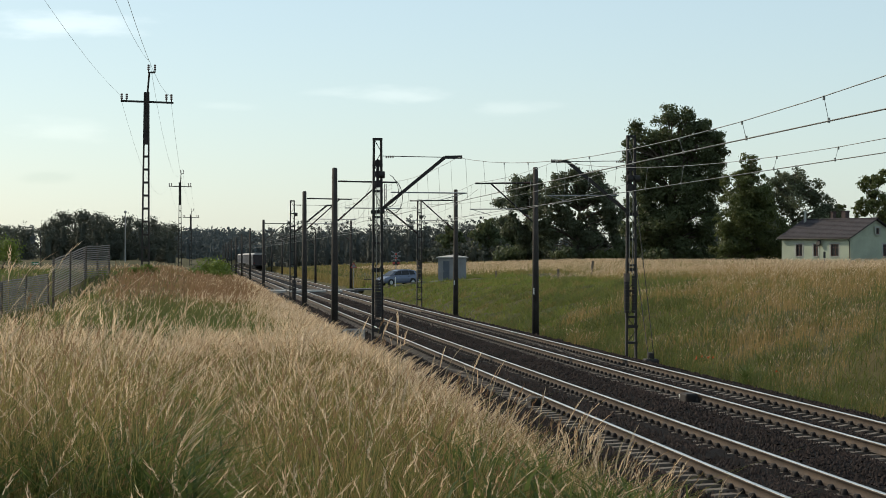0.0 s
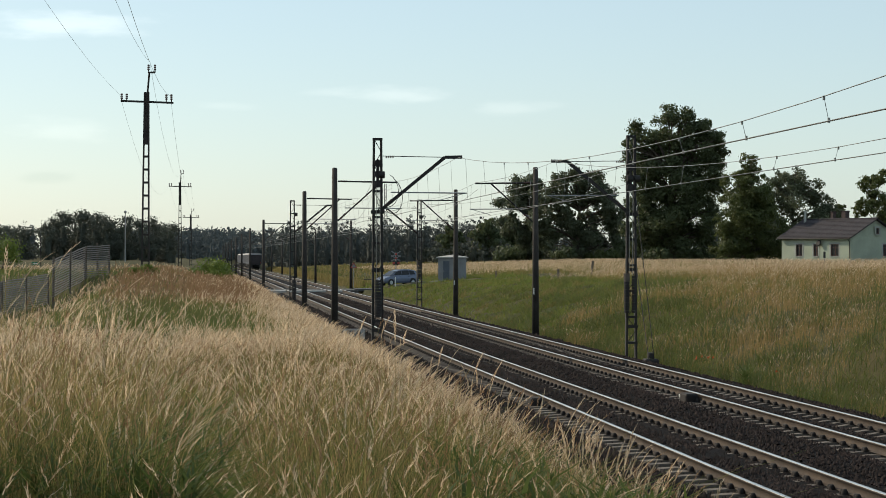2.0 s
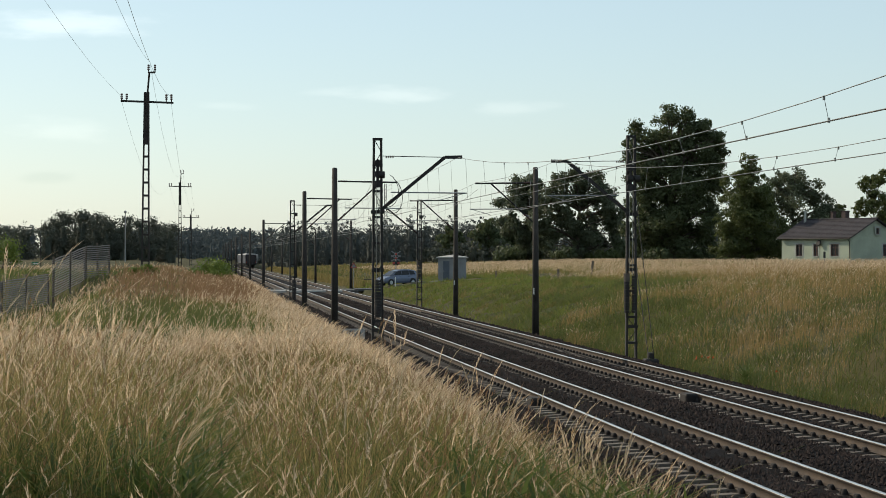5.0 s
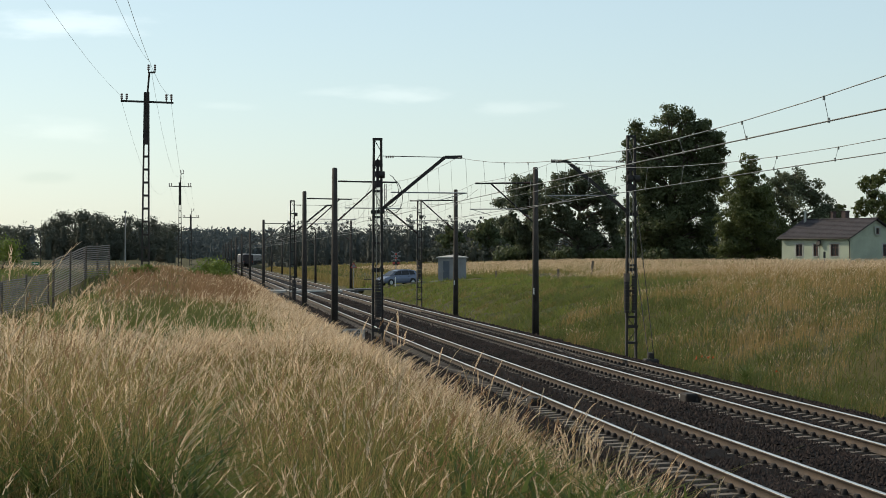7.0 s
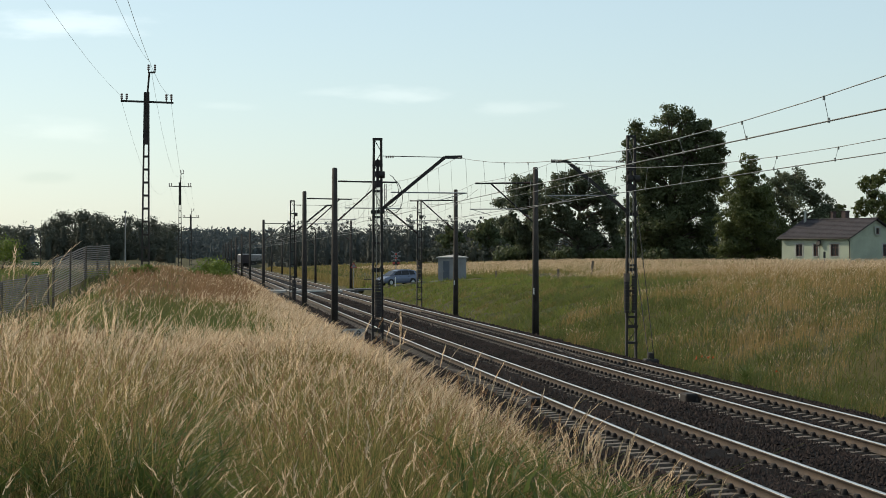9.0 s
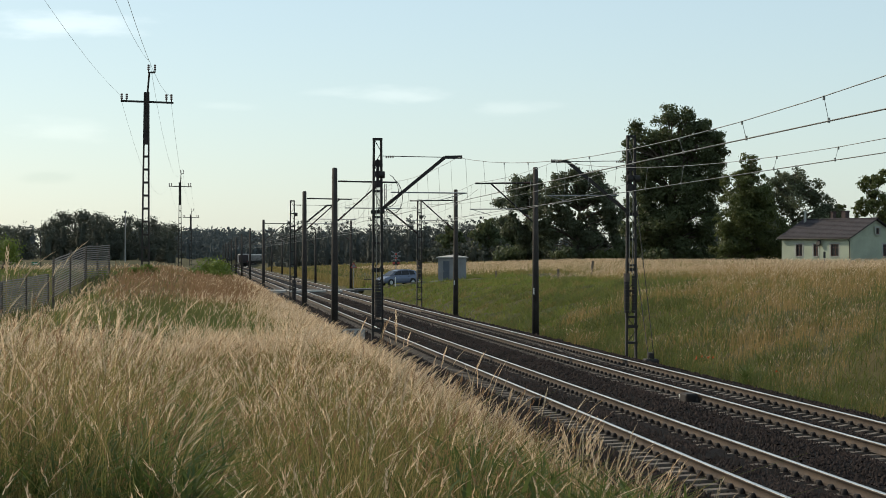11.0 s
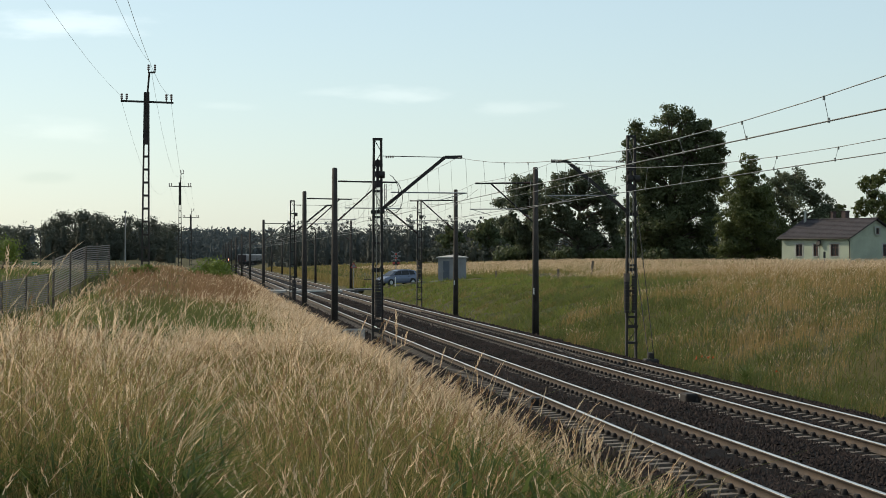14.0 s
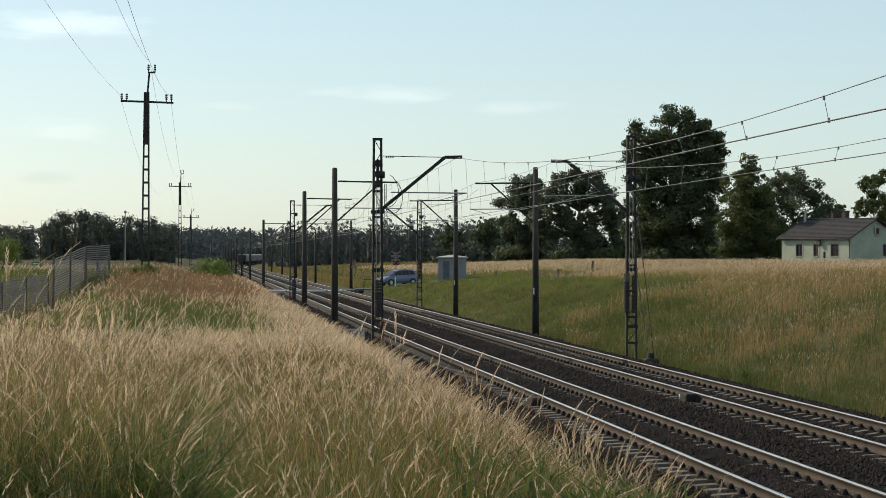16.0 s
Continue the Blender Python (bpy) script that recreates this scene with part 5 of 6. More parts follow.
def build_house():
    corner, left = Vector((82.2, 252.1, 0)), Vector((76.3, 262.9, 0))
    d = (left - corner)
    L = d.length
    zb = 2.5
    ang = math.degrees(math.atan2(-d.y, -d.x))
    h = thing("farmhouse", "pale green rendered farmhouse with a dark tiled gable roof", "house", pose(left.x, left.y, zb, 0, 0, ang))
    W, H, R = 9.0, 3.15, 2.25
    bm = wall(bmesh.new(), L, H, 0.4, [(L - 3.45, L - 2.05, 0.65, 2.2), (L - 6.5, L - 5.7, 0.65, 2.2), (L - 9.7, L - 8.5, 0.65, 2.2)])
    part("front_wall", bm, M_PLASTER, h)
    fr = Matrix.Identity(4)
    for x, w in ((L - 2.75, 1.4), (L - 6.1, 0.8), (L - 9.1, 1.2)):
        window_unit(h, x, 1.425, w, 1.55, fr)
    side = Matrix.Translation((L, 0, 0)) @ Matrix.Rotation(radians(90), 4, "Z")
    bm = wall(bmesh.new(), W - 0.4, H, 0.4, [(5.6, 6.6, 0.65, 2.2)])
    ob = part("gable_wall", bm, M_PLASTER, h)
    ob.matrix_basis = side @ pose(0.4, 0, 0)
    window_unit(h, 6.5, 1.42, 1.0, 1.55, side)
    for x in (L - 0.4, 0.0):
        bm = bmesh.new()
        vs = [bm.verts.new(p) for p in ((x, 0, H), (x, W, H), (x, W / 2, H + R), (x + 0.4, 0, H), (x + 0.4, W, H), (x + 0.4, W / 2, H + R))]
        bm.faces.new(vs[0:3]), bm.faces.new(vs[3:6]), bm.faces.new((vs[0], vs[1], vs[4], vs[3])), bm.faces.new((vs[1], vs[2], vs[5], vs[4])), bm.faces.new((vs[2], vs[0], vs[3], vs[5]))
        bmesh.ops.recalc_face_normals(bm, faces=bm.faces)
        part("gable", bm, M_PLASTER, h)
    bm = bmesh.new()
    box(bm, (L / 2, W - 0.2, H / 2), (L - 0.81, 0.4, H))
    part("back_wall", bm, M_PLASTER, h)
    bm = bmesh.new()
    box(bm, (0.2, W / 2, H / 2), (0.4, W - 0.81, H))
    part("end_wall", bm, M_PLASTER, h)
    window_unit(h, W / 2 + 0.3, H + 0.75, 0.6, 0.8, side @ pose(0, -0.2, 0), False)
    for s in (0, 1):
        slope = new("roof_slope")
        slope.parent = h
        y0, y1 = (-0.45, W / 2) if s == 0 else (W + 0.45, W / 2)
        z0 = H - 0.45 * R / (W / 2)
        vs = []
        rows = 14
        for i in range(rows):
            a, b = i / rows, (i + 1) / rows
            bm = bmesh.new()
            ya, yb = y0 + (y1 - y0) * a, y0 + (y1 - y0) * b
            za, zc = z0 + (H + R - z0) * a, z0 + (H + R - z0) * b
            v = [bm.verts.new(p) for p in ((-0.5, ya, za + 0.17), (L + 0.5, ya, za + 0.17), (L + 0.5, yb, zc + 0.13), (-0.5, yb, zc + 0.13),
                                           (-0.5, ya, za + 0.02), (L + 0.5, ya, za + 0.02), (L + 0.5, yb, zc + 0.02), (-0.5, yb, zc + 0.02))]
            for q in ((0, 1, 2, 3), (4, 7, 6, 5), (0, 4, 5, 1), (1, 5, 6, 2), (2, 6, 7, 3), (3, 7, 4, 0)):
                bm.faces.new([v[k] for k in q])
            bmesh.ops.recalc_face_normals(bm, faces=bm.faces)
            part("tile_course", bm, M_ROOF, slope)
    bm = bmesh.new()
    tube(bm, (-0.5, W / 2, H + R + 0.12), (L + 0.5, W / 2, H + R + 0.12), 0.13, n=8)
    part("ridge", bm, M_ROOF, h)
    for x, y, z, w, m in ((L - 7.6, W / 2 + 0.3, 1.1, 0.5, M_BRICK), (L - 5.7, W / 2 + 0.6, 1.2, 0.75, M_BRICK), (0.45, W / 2 - 0.6, 1.3, 0.26, M_TRIM)):
        bm = bmesh.new()
        box(bm, (x, y, H + R + z / 2 - 0.5), (w, w, z + 0.9), 0.02)
        box(bm, (x, y, H + R + z - 0.02), (w + 0.14, w + 0.14, 0.12), 0.02)
        part("chimney", bm, m, h)
    bm = bmesh.new()
    tube(bm, (-0.4, -0.5, H - 0.22), (L + 0.4, -0.5, H - 0.22), 0.07, n=8)
    tube(bm, (L - 0.12, -0.5, H - 0.25), (L - 0.12, -0.08, H - 0.6), 0.045, n=6)
    tube(bm, (L - 0.12, -0.08, H - 0.6), (L - 0.12, -0.08, 0.0), 0.045, n=6)
    part("gutter", bm, M_STEEL, h)
    bm = bmesh.new()
    box(bm, (L / 2, W / 2, -0.35), (L + 0.1, W + 0.1, 0.7))
    part("plinth", bm, M_TRIM, h)
    bm = bmesh.new()
    bmesh.ops.create_cone(bm, cap_ends=True, segments=20, radius1=0.42, radius2=0.30, depth=0.1, matrix=pose(L - 5.3, -0.35, 2.35, 80, 0, 0))
    tube(bm, (L - 5.3, -0.3, 2.35), (L - 5.3, 0.02, 2.3), 0.03, n=6)
    part("satellite_dish", bm, M_STEEL, h, "dark satellite dish on a wall bracket")


def build_hut():
    z = 0.62
    t = thing("relay_hut", "grey sheet-metal relay hut with a flat sloped roof", "hut", pose(24.9, 203.4, z, 0, 0, -40))
    W, D, H = 1.95, 2.2, 2.35
    bm = bmesh.new()
    wall(bm, W, H, 0.08, [(0.55, 1.35, 0.1, 2.05)])
    part("front_wall", bm, M_HUT, t).location = (-W / 2, -D / 2, 0)
    for s in (-1, 1):
        bm = bmesh.new()
        box(bm, (s * (W / 2 - 0.04), 0.04, H / 2), (0.08, D - 0.09, H))
        part("side_wall", bm, M_HUT, t)
        for k in range(5):
            bm = bmesh.new()
            box(bm, (s * W / 2, -D / 2 + 0.2 + k * 0.45, H / 2), (0.03, 0.05, H - 0.1))
            part("rib", bm, M_HUT, t)
    bm = bmesh.new()
    box(bm, (0, D / 2 - 0.04, H / 2), (W - 0.17, 0.08, H))
    part("back_wall", bm, M_HUT, t)
    bm = bmesh.new()
    box(bm, (-0.025, -D / 2 + 0.05, 1.075), (0.79, 0.04, 1.94), 0.01)
    box(bm, (-0.025, -D / 2 + 0.025, 1.5), (0.5, 0.02, 0.3))
    d = part("door", bm, M_HUTDOOR, t, "blue-grey steel door")
    bm = bmesh.new()
    box(bm, (-0.32, -D / 2 + 0.0, 1.05), (0.05, 0.06, 0.14))
    part("handle", bm, M_GALV, d)
    bm = bmesh.new()
    vs = [bm.verts.new(p) for p in ((-W / 2 - .15, -D / 2 - .15, H + .002), (W / 2 + .15, -D / 2 - .15, H + .002), (W / 2 + .15, D / 2 + .15, H + .002), (-W / 2 - .15, D / 2 + .15, H + .002))]
    up = [bm.verts.new((v.co.x, v.co.y, H + 0.12)) for v in vs]
    apex = bm.verts.new((0, 0, H + 0.34))
    bm.faces.new(vs[::-1])
    for i in range(4):
        j = (i + 1) % 4
        bm.faces.new((vs[i], vs[j], up[j], up[i])), bm.faces.new((up[i], up[j], apex))
    part("roof", bm, M_CONC, t)
    bm = bmesh.new()
    box(bm, (0, 0, -0.2), (W + 0.3, D + 0.3, 0.4), 0.03)
    part("base", bm, M_CONC, t)


# ---- vehicles ----
def loft(bm, rings):
    rows = [[bm.verts.new(p) for p in r] for r in rings]
    k = len(rows[0])
    for a, b in zip(rows, rows[1:]):
        for i in range(k):
            bm.faces.new((a[i], a[(i + 1) % k], b[(i + 1) % k], b[i]))
    bm.faces.new(rows[0][::-1]), bm.faces.new(rows[-1])
    bmesh.ops.recalc_face_normals(bm, faces=bm.faces)


def car_body(t, paint):
    """A compact people carrier along +x (nose at +x), 4.4 m long."""
    bm = bmesh.new()
    prof = [(-2.18, 0.42, 0.80), (-2.14, 0.30, 0.98), (-1.6, 0.24, 1.00), (0.0, 0.22, 1.02), (1.4, 0.24, 0.96), (1.95, 0.30, 0.82), (2.17, 0.38, 0.66)]
    rings = []
    for x, z0, z1 in prof:
        w = 0.87 * (1 - 0.10 * (abs(x) / 2.2) ** 4)
        rings.append([(x, -w * 0.95, z0), (x, -w, z0 + 0.25 * (z1 - z0)), (x, -w, z0 + 0.6 * (z1 - z0)), (x, -w * 0.93, z1), (x, w * 0.93, z1), (x, w, z0 + 0.6 * (z1 - z0)), (x, w, z0 + 0.25 * (z1 - z0)), (x, w * 0.95, z0)])
    loft(bm, rings)
    b = part("body", bm, paint, t, smooth=False)
    bm = bmesh.new()
    top = [(-2.08, 0.96, 0.98), (-1.85, 0.97, 1.46), (-1.2, 0.98, 1.58), (0.0, 0.98, 1.59), (0.55, 0.97, 1.46), (1.35, 0.95, 0.99)]
    rings = []
    for x, z0, z1 in top:
        w0, w1 = 0.80, 0.80 - 0.17 * (z1 - z0) / 0.6
        rings.append([(x, -w0, z0), (x, -w1, z1 - 0.05), (x, -w1 * 0.82, z1), (x, w1 * 0.82, z1), (x, w1, z1 - 0.05), (x, w0, z0)])
    loft(bm, rings)
    part("cabin", bm, paint, t)
    for s in (-1, 1):
        for x0, x1, a, c in ((-1.72, -1.05, 1.44, 1.49), (-0.98, -0.12, 1.50, 1.50), (-0.05, 0.98, 1.50, 1.10)):
            bm = bmesh.new()
            y0, y1 = s * 0.805, s * 0.665
            q = [(x0, y0, 1.05), (x1, y0, 1.05), (x1 - (0.42 if x1 > 0.5 else 0), y1 if c > 1.2 else s * 0.70, c if c > 1.2 else 1.42), (x0 + (0.1 if x0 < -1.5 else 0), y1, a)]
            v = [bm.verts.new(p) for p in q]
            v2 = [bm.verts.new((p[0], p[1] + s * 0.012, p[2])) for p in q]
            bm.faces.new(v), bm.faces.new(v2[::-1])
            for i in range(4):
                bm.faces.new((v[i], v[(i + 1) % 4], v2[(i + 1) % 4], v2[i]))
            bmesh.ops.recalc_face_normals(bm, faces=bm.faces)
            part("side_window", bm, M_GLASS, t)
        bm = bmesh.new()
        box(bm, (1.05, s * 0.95, 1.06), (0.12, 0.2, 0.14), 0.03)
        part("mirror", bm, paint, t)
        for x in (-0.85, 0.15):
            bm = bmesh.new()
            box(bm, (x, s * 0.885, 0.86), (0.16, 0.03, 0.03))
            part("door_handle", bm, M_BLACK, t)
        bm = bmesh.new()
        box(bm, (-2.1, s * 0.68, 0.86), (0.14, 0.22, 0.32), 0.03)
        part("tail_light", bm, M_RED, t)
        bm = bmesh.new()
        box(bm, (2.0, s * 0.62, 0.68), (0.2, 0.34, 0.15), 0.03)
        part("headlight", bm, M_GALV, t)
        bm = bmesh.new()
        bar(bm, (-1.5, s * 0.6, 1.6), (0.35, s * 0.6, 1.58), 0.03, 0.04)
        part("roof_rail", bm, M_GALV, t)
        for x in (-1.38, 1.32):
            w = new("wheel")
            w.parent = t
            w.location = (x, s * 0.79, 0.31)
            bm = bmesh.new()
            tube(bm, (0, -0.1, 0), (0, 0.1, 0), 0.31, n=20)
            bmesh.ops.bevel(bm, geom=[e for e in bm.edges], offset=0.02, segments=1, affect="EDGES")
            part("tyre", bm, M_TYRE, w)
            bm = bmesh.new()
            tube(bm, (0, s * 0.06, 0), (0, s * 0.112, 0), 0.205, 0.19, n=14)
            part("rim", bm, M_ALLOY, w)
            bm = bmesh.new()
            tube(bm, (x, s * 0.70, 0.33), (x, s * 0.878, 0.33), 0.37, n=20)
            part("wheel_arch", bm, M_BLACK, t)
    bm = bmesh.new()
    v = [(1.30, -0.74, 1.02), (1.30, 0.74, 1.02), (0.58, 0.60, 1.47), (0.58, -0.60, 1.47)]
    f = [bm.verts.new(p) for p in v]
    g = [bm.verts.new((p[0] + 0.014, p[1], p[2] + 0.02)) for p in v]
    bm.faces.new(f), bm.faces.new(g[::-1])
    for i in range(4):
        bm.faces.new((f[i], f[(i + 1) % 4], g[(i + 1) % 4], g[i]))
    bmesh.ops.recalc_face_normals(bm, faces=bm.faces)
    part("windscreen", bm, M_GLASS, t)
    bm = bmesh.new()
    box(bm, (-2.02, 0, 1.22), (0.05, 1.2, 0.36), rot=Euler((0, radians(24), 0)))
    part("rear_window", bm, M_GLASS, t)
    bm = bmesh.new()
    box(bm, (2.12, 0, 0.42), (0.14, 1.5, 0.2), 0.03)
    box(bm, (-2.14, 0, 0.45), (0.14, 1.55, 0.22), 0.03)
    part("bumper", bm, M_BLACK, t)


def road_z(x):
    yc = 194.5 + 0.16 * (x - 10)
    z = max(land_at(x, yc), land_at(x, yc - 3.4), -0.02)
    return -0.02 + (z + 0.02) * min(1, max(0, (5.4 - x) / 6, (x - 15.6) / 4)) + 0.06


def build_car():
    x = 19.1
    t = thing("parked_car", "blue-grey people carrier waiting at the level crossing", "car", pose(x - 0.42, 196.4, road_z(x) - 0.05, 0, 2, 208) @ Matrix.Scale(0.93, 4))
    car_body(t, M_CARPAINT)


SIGNAL_HEADS = []


def build_far_signal():
    """A shunting signal beyond the bush, whose hooded lamp turns on its post."""
    x, y = 3.65, 318.0
    t = thing("track_signal", "slim dark track signal with a turning reddish lamp", "signal", pose(x, y, land_at(x, y)))
    h = 2.62 - land_at(x, y)
    bm = bmesh.new()
    tube(bm, (0, 0, -0.4), (0, 0, h - 0.22), 0.05, n=8)
    part("post", bm, M_STEEL, t)
    bm = bmesh.new()
    box(bm, (0, 0, 0), (0.36, 0.34, 0.44), 0.03)
    head = part("lamp_case", bm, M_BLACK, t)
    head.location = (0, 0, h)
    bm = bmesh.new()
    tube(bm, (0, -0.17, 0), (0, -0.30, 0), 0.15, 0.16, n=14, caps=False)
    part("hood", bm, M_BLACK, head)
    bm = bmesh.new()
    bmesh.ops.create_uvsphere(bm, u_segments=12, v_segments=8, radius=0.12, matrix=pose(0, -0.13, 0))
    part("lens", bm, M_SIGNAL, head)
    SIGNAL_HEADS.append((head, h))


WAGONS = []


def build_train():
    """Covered freight wagons, each 14.4 m over buffers."""
    def wagon(last):
        t = thing("freight_wagon", "pale ribbed covered freight wagon rolling away", "freight wagon", group="freight train")
        L, W, z0, z1 = 13.4, 2.9, 1.15, 3.85
        bm = bmesh.new()
        box(bm, (0, 0, (z0 + z1 - 0.35) / 2), (W - 0.06, L - 0.1, z1 - 0.35 - z0), 0.03)
        part("body", bm, M_WAGON, t)
        bm = bmesh.new()
        prof = [(-W / 2, z1 - 0.4), (-W / 2 + 0.25, z1 - 0.12), (-0.6, z1), (0.6, z1), (W / 2 - 0.25, z1 - 0.12), (W / 2, z1 - 0.4)]
        loft(bm, [[(x, y, z) for x, z in prof] for y in (-L / 2, L / 2)])
        part("roof", bm, M_WAGON, t)
        for y in (-L / 2, L / 2):
            bm = bmesh.new()
            box(bm, (0, y, (z0 + z1 - 0.4) / 2), (W - 0.1, 0.06, z1 - 0.45 - z0))
            for x in (-1.2, -0.4, 0.4, 1.2):
                box(bm, (x, y * 1.006, (z0 + z1 - 0.4) / 2), (0.09, 0.07, z1 - 0.5 - z0))
            part("end_wall", bm, M_WAGONEND, t, "brown-grey ribbed end wall, darkened as the side in shade")
        for s in (-1, 1):
            for k in range(10):
                bm = bmesh.new()
                box(bm, (s * (W / 2), -L / 2 + 0.4 + k * (L - 0.8) / 9, (z0 + z1 - 0.4) / 2), (0.07, 0.10, z1 - 0.5 - z0))
                part("rib", bm, M_WAGON, t)
        bm = bmesh.new()
        box(bm, (0, 0, 1.02), (W - 0.5, L - 0.2, 0.24))
        for y in (-L / 2 - 0.25, L / 2 + 0.25):
            for x in (-0.87, 0.87):
                tube(bm, (x, y - 0.25, 1.05), (x, y + 0.25, 1.05), 0.2, n=10)
        part("underframe", bm, M_UNDER, t)
        for y in (-4.3, 4.3):
            bg = new("bogie")
            bg.parent = t
            bg.location = (0, y, 0)
            bm = bmesh.new()
            for s in (-1, 1):
                box(bm, (s * 1.0, 0, 0.55), (0.14, 2.5, 0.3), 0.04)
            box(bm, (0, 0, 0.62), (2.0, 0.5, 0.3))
            part("bogie_frame", bm, M_UNDER, bg)
            for yy in (-0.9, 0.9):
                bm = bmesh.new()
                for s in (-1, 1):
                    tube(bm, (s * 0.69, yy, 0.46), (s * 0.83, yy, 0.46), 0.46, n=18)
                tube(bm, (-0.7, yy, 0.46), (0.7, yy, 0.46), 0.08, n=8)
                part("wheelset", bm, M_UNDER, bg)
        return t
    first = wagon(True)
    WAGONS.append(first)
    for k in range(1, 26):
        WAGONS.append(copy_thing(first, pose(TRACKS[1], 420 + 14.6 * k, 0.0)))
    for s in (-1, 1):
        bm = bmesh.new()
        box(bm, (s * 1.15, -6.85, 1.55), (0.18, 0.12, 0.24), 0.02)
        part("tail_lamp", bm, M_RED, first)
    for k, w in enumerate(WAGONS):
        w.matrix_basis = pose(TRACKS[1], 420 + 14.6 * k, 0.004)


# ---- fence, signs, small things ----
def build_fence():
    f = thing("slatted_fence", "grey weathered snow fence of thin horizontal slats on posts", "fence")
    rng = random.Random(3)
    runs = [((-9.6, 70.5), (-7.75, 79.4), 1.95, 2.18, 1.25), ((-7.75, 79.4), (-6.42, 86.3), 2.18, 2.42, 1.3), ((-6.28, 86.3), (-5.5, 96.3), 3.0, 3.6, 1.6), ((-5.5, 96.3), (-4.45, 98.2), 3.62, 3.69, 1.55)]
    for (x0, y0), (x1, y1), z0, z1, h in runs:
        n = 16
        for k in range(n):
            dz = -h * k / n
            bm = bmesh.new()
            m = 5
            for i in range(m):
                u0, u1 = i / m, (i + 1) / m
                s0, s1 = 0.012 * math.sin(u0 * 9 + k * 0.7), 0.012 * math.sin(u1 * 9 + k * 0.7)
                bar(bm, (x0 + (x1 - x0) * u0, y0 + (y1 - y0) * u0, z0 + (z1 - z0) * u0 + dz + s0),
                    (x0 + (x1 - x0) * u1, y0 + (y1 - y0) * u1, z0 + (z1 - z0) * u1 + dz + s1), 0.016, 0.046)
            part("slat", bm, M_SLAT, f)
        for u in (0.02, 0.5, 0.98):
            bm = bmesh.new()
            x, y, z = x0 + (x1 - x0) * u, y0 + (y1 - y0) * u + 0.06, z0 + (z1 - z0) * u
            bar(bm, (x, y, min(land_at(x, y), z - h) - 0.3), (x + rng.gauss(0, 0.02), y, z + rng.choice((0.02, 0.06, 0.15))), 0.09, 0.09)
            part("post", bm, M_WOOD, f)


def post_sign(name, label, x, y, h, make):
    t = thing(name, label, "sign", pose(x, y, land_at(x, y)))
    bm = bmesh.new()
    tube(bm, (0, 0, -0.3), (0, 0, h), 0.035, n=8)
    part("post", bm, M_GALV, t)
    make(t)
    return t


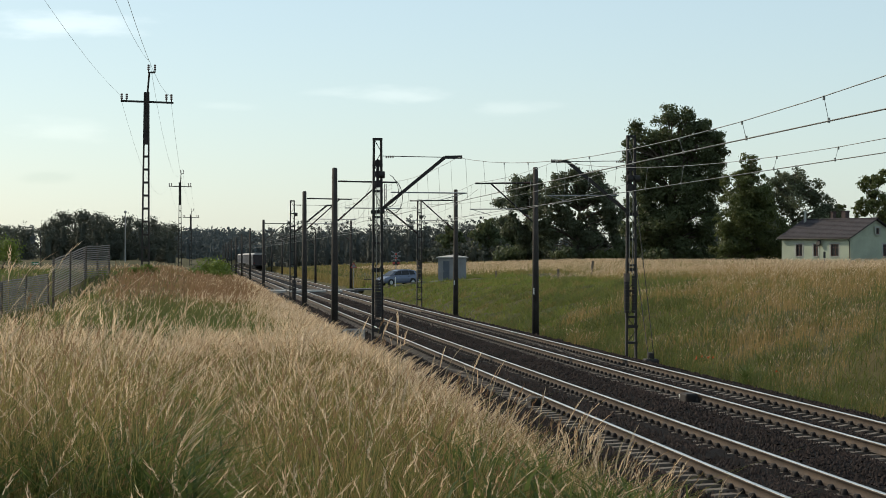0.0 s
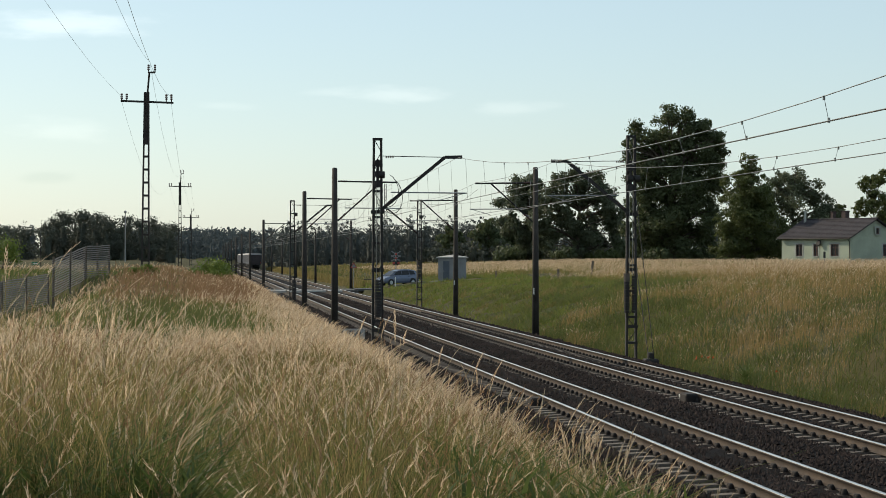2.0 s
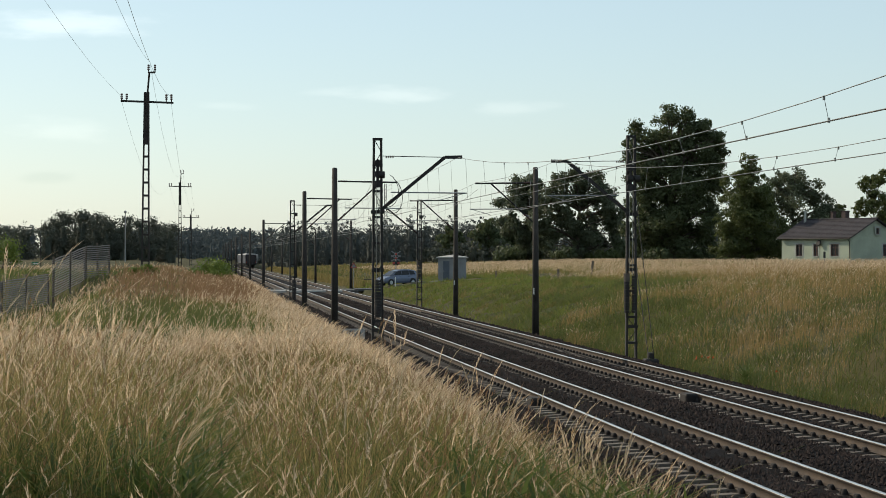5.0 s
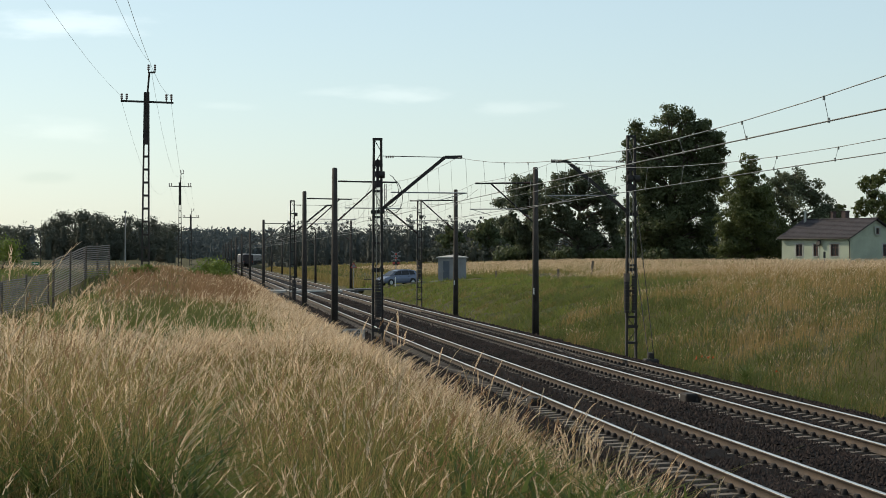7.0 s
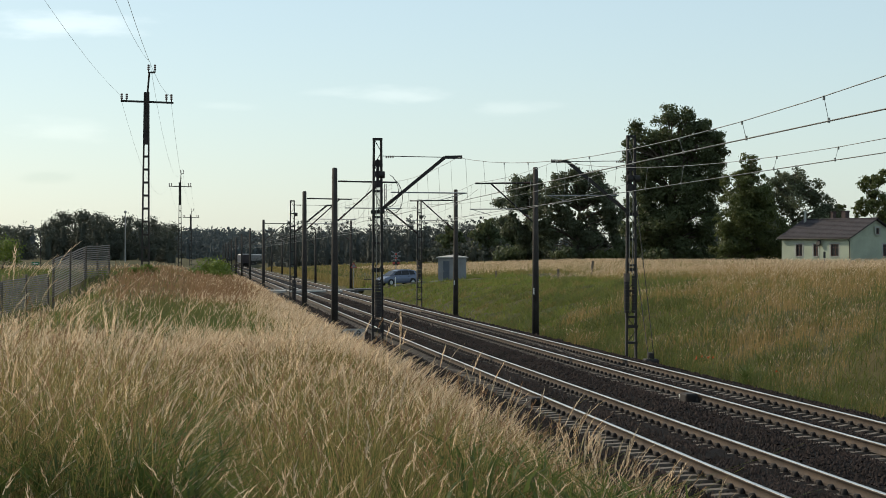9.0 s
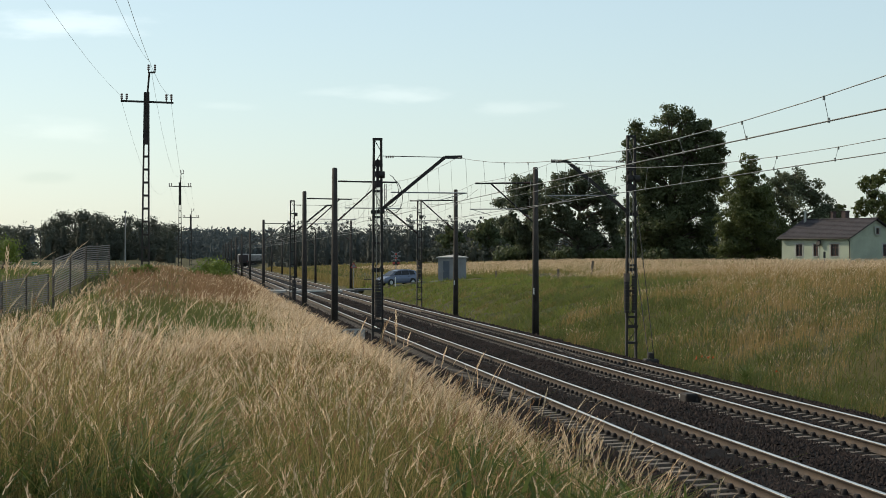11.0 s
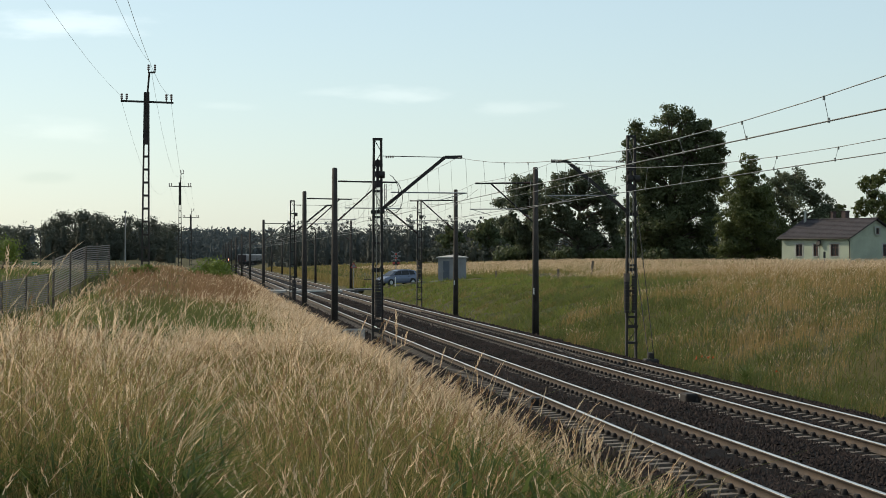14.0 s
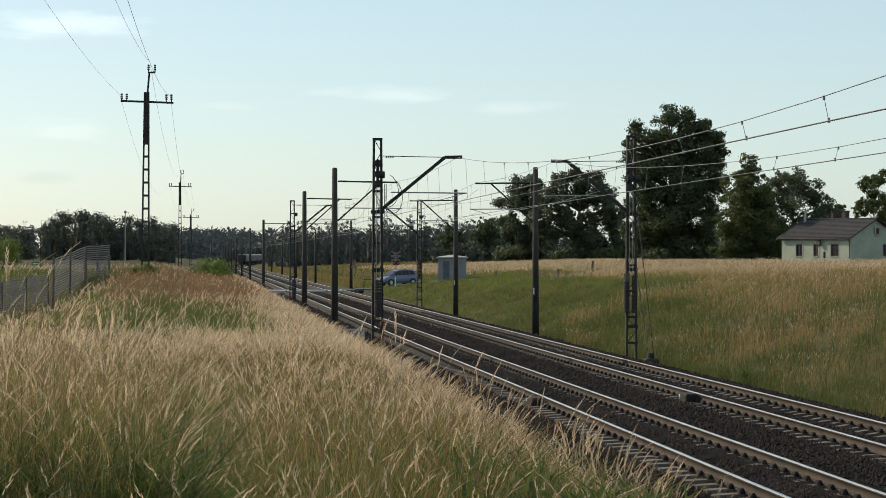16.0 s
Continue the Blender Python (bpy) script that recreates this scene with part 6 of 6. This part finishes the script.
def build_small():
    # crossing signal with red and white warning cross
    x, y = 19.3, 204.6
    t = thing("crossing_signal", "level crossing signal with red and white cross and lamps", "crossing signal", pose(x, y, land_at(x, y)))
    bm = bmesh.new()
    tube(bm, (0, 0, -0.3), (0, 0, 3.1), 0.05, n=8)
    part("post", bm, M_GALV, t)
    for a in (32, -32):
        for k in range(5):
            bm = bmesh.new()
            u = -0.44 + 0.22 * k
            c, s = math.cos(radians(a)), math.sin(radians(a))
            for dz in (0.0, -0.42):
                box(bm, (u * c, -0.05 - 0.008 * (a > 0), 2.95 + u * s + dz), (0.218, 0.016, 0.10), rot=Euler((0, radians(-a), 0)))
            part("cross_plate", bm, M_RED if k == 2 else M_HUT, t)
    bm = bmesh.new()
    box(bm, (0, -0.08, 2.05), (0.7, 0.06, 0.36), 0.04)
    hd = part("backboard", bm, M_BLACK, t)
    for dx in (-0.25, 0.25):
        bm = bmesh.new()
        tube(bm, (dx, -0.11, 2.05), (dx, -0.22, 2.05), 0.11, 0.12, 12)
        part("lamp", bm, M_RED, hd)
    # warning triangle on its post
    def tri(t):
        bm = bmesh.new()
        for dy, r, mi in ((0, 0.40, 0), (-0.014, 0.27, 1)):
            v = [(r * math.sin(k * 2.0944), dy - 0.05, 2.85 + r * math.cos(k * 2.0944)) for k in range(3)]
            a = [bm.verts.new(p) for p in v]
            b = [bm.verts.new((p[0], p[1] - 0.012, p[2])) for p in v]
            fs = [bm.faces.new(a), bm.faces.new(b[::-1])] + [bm.faces.new((a[i], a[(i + 1) % 3], b[(i + 1) % 3], b[i])) for i in range(3)]
            for f in fs:
                f.material_index = mi
        bmesh.ops.recalc_face_normals(bm, faces=bm.faces)
        ob = new("triangle", bm_mesh("triangle", bm, [M_RED, M_HUT]))
        ob.parent = t
    post_sign("warning_sign", "triangular warning sign on a steel post", 15.0, 204.2, 3.0, tri)
    # kilometre board
    t = thing("kilometre_board", "white enamel kilometre board with dark figures", "sign", pose(5.45, 74.2, -0.52, 0, 0, -6))
    bm = bmesh.new()
    box(bm, (0, 0.03, 0.3), (0.06, 0.06, 1.0))
    part("post", bm, M_GALV, t)
    bm = bmesh.new()
    box(bm, (0, 0, 0.86), (0.80, 0.02, 0.38), 0.008)
    part("board", bm, M_OLD, t)
    cu = bpy.data.curves.new("figures", "FONT")
    cu.body, cu.size, cu.extrude, cu.align_x = "759", 0.36, 0.002, "CENTER"
    tx = new("figures", cu)
    cu.materials.append(M_BLACK)
    tx.parent = t
    tx.matrix_basis = pose(0.0, -0.014, 0.74, 90, 0, 0)
    # posts and rails by the crossing
    for x, y, h, mat, lab in ((26.0, 148.0, 1.0, M_WOOD, "short dark wooden post in the field"), (28.4, 147.7, 1.35, M_WOOD, "leaning dark wooden post in the field"), (29.3, 203.0, 0.8, M_WOOD, "short dark wooden post by the hut"),
                              (16.4, 190.2, 0.95, M_WHITE, "white crossing marker post"), (17.9, 190.3, 0.95, M_WHITE, "white crossing marker post"), (4.9, 189.2, 0.9, M_WHITE, "white crossing marker post"), (5.3, 186.0, 0.9, M_WHITE, "white crossing marker post")):
        t = thing("marker_post", lab, "post", pose(x, y, land_at(x, y), 0, 6 if x == 28.4 else 0, 0))
        bm = bmesh.new()
        box(bm, (0, 0, h / 2 - 0.15), ((0.16 if mat is M_WOOD else 0.09), 0.12, h + 0.3), 0.02)
        part("post_body", bm, mat, t)
        bm = bmesh.new()
        box(bm, (0, 0, h + 0.02), ((0.19 if mat is M_WOOD else 0.11), 0.14, 0.05), 0.01)
        part("post_cap", bm, mat, t)
    for x in (16.2, 17.3):
        t = thing("guard_rail", "low grey steel guard rail at the crossing", "guard rail", pose(x, 200.4, land_at(x, 200.4)))
        for dx in (-0.45, 0.45):
            bm = bmesh.new()
            tube(bm, (dx, 0, -0.2), (dx, 0, 0.95), 0.03, n=6)
            part("post", bm, M_STEEL, t)
        bm = bmesh.new()
        tube(bm, (-0.5, 0, 0.92), (0.5, 0, 0.92), 0.03, n=6)
        part("rail_bar", bm, M_STEEL, t)
    # joint boxes beside the rails
    for x, y in ((11.22, 46.3), (7.45, 45.4)):
        t = thing("track_box", "rusty steel track connection box beside the rail", "track box", pose(x, y, -0.24))
        bm = bmesh.new()
        box(bm, (0, 0, 0.11), (0.30, 0.6, 0.26), 0.03)
        part("box_body", bm, M_CLIP, t)
        bm = bmesh.new()
        box(bm, (-0.03, 0.42, 0.15), (0.2, 0.2, 0.09), 0.02)
        part("box_lid", bm, M_OLD, t)
        wire("cable", [(0, 0.3, 0.05), (0.12, 0.8, 0.02), (0.05, 1.6, 0.0)], 0.015, M_BLACK, t)
    # green place sign far off on the meadow
    t = thing("road_sign", "small green road sign on a dark post", "sign", pose(-16.2, 203.0, land_at(-16.2, 203)))
    bm = bmesh.new()
    tube(bm, (0.3, 0, -0.3), (0.3, 0, 3.4), 0.05, n=6)
    part("post", bm, M_STEEL, t)
    bm = bmesh.new()
    box(bm, (-0.2, -0.06, 0.6), (0.75, 0.03, 0.34), 0.01)
    part("plate", bm, M_GREEN, t)
    bm = bmesh.new()
    box(bm, (-0.2, -0.08, 0.6), (0.5, 0.01, 0.07))
    part("lettering", bm, M_WHITE, t)
    # sign in front of the house
    t = thing("notice_board", "small dark notice board on a post in the field", "sign", pose(60.6, 194.0, land_at(60.6, 194)))
    bm = bmesh.new()
    tube(bm, (0, 0, -0.3), (0, 0, 1.7), 0.035, n=6)
    part("post", bm, M_GALV, t)
    bm = bmesh.new()
    box(bm, (0, -0.04, 1.35), (0.22, 0.04, 0.6), 0.01)
    part("plate", bm, M_BLACK, t)
    # street lamp beyond the meadow
    t = thing("street_lamp", "slim grey street lamp with a round head", "street lamp", pose(-11.5, 303.4, land_at(-11.5, 303)))
    bm = bmesh.new()
    tube(bm, (0, 0, -0.3), (0, 0, 7.3), 0.10, 0.06, 8)
    part("pole", bm, M_GALV, t)
    bm = bmesh.new()
    bmesh.ops.create_uvsphere(bm, u_segments=10, v_segments=6, radius=0.22, matrix=pose(0, 0, 7.4))
    part("lamp_head", bm, M_GALV, t)
    # telecom mast behind the wood
    t = thing("telecom_mast", "distant slim lattice telecom mast above the wood", "mast", pose(97.0, 1090.0, 0))
    for a in range(3):
        c, s = math.cos(a * 2.094), math.sin(a * 2.094)
        bm = bmesh.new()
        tube(bm, (1.6 * c, 1.6 * s, 0), (0.7 * c, 0.7 * s, 42), 0.16, 0.12, 6)
        part("leg", bm, M_STEEL, t)
    bm = bmesh.new()
    for k in range(21):
        z = 2 * k
        r = 1.6 - 0.9 * z / 42
        for a in range(3):
            b = a + 1
            bar(bm, (r * math.cos(a * 2.094), r * math.sin(a * 2.094), z), (r * math.cos(b * 2.094), r * math.sin(b * 2.094), z + 2), 0.09, 0.09)
    part("bracing", bm, M_STEEL, t)


build_house()
build_hut()
build_car()
build_far_signal()
build_train()
build_fence()
build_small()
SLEEPER = sleeper_mesh()
for cx in TRACKS:
    build_track(cx, SLEEPER)
build_stones()


# ---- what moves ----
def motions():
    # the goods train draws away at a steady 16.4 m/s and into the curve
    for k, w in enumerate(WAGONS):
        rows = []
        for i in range(17):
            y = 455.7 + 14.6 * k + 16.4 * i
            turn = -math.degrees(math.atan(float(bend(y + 5) - bend(y - 5)) / 10))
            rows.append((float(i), pose(TRACKS[1] + float(bend(y)), y, 0.004, 0, 0, turn)))
        walk(w, rows)
    # the signal lamp turns towards the line for two seconds
    for head, h in SIGNAL_HEADS:
        rows = [(0.0, 80), (11.5, 80), (11.75, 0), (13.85, 0), (14.1, 80), (16.0, 80)]
        walk(head, [(t, pose(0, 0, h, 0, 0, a)) for t, a in rows])
    # wind in the tall grass
    rng = random.Random(8)
    for ob, x, y in NEAR_GRASS:
        base = ob.location.copy()
        ph, rows = rng.uniform(0, 6.28), []
        for i in range(33):
            t = i * 0.5
            gust = 0.6 + 0.4 * math.sin(0.45 * t - 0.5 * x + 0.3 * y)
            rows.append((t, pose(base.x, base.y, base.z, 0.4 * math.sin(1.9 * t + ph * 2), gust * (0.9 + 0.8 * math.sin(2.2 * t - 0.9 * x + ph)), 0)))
        walk(ob, rows)


motions()
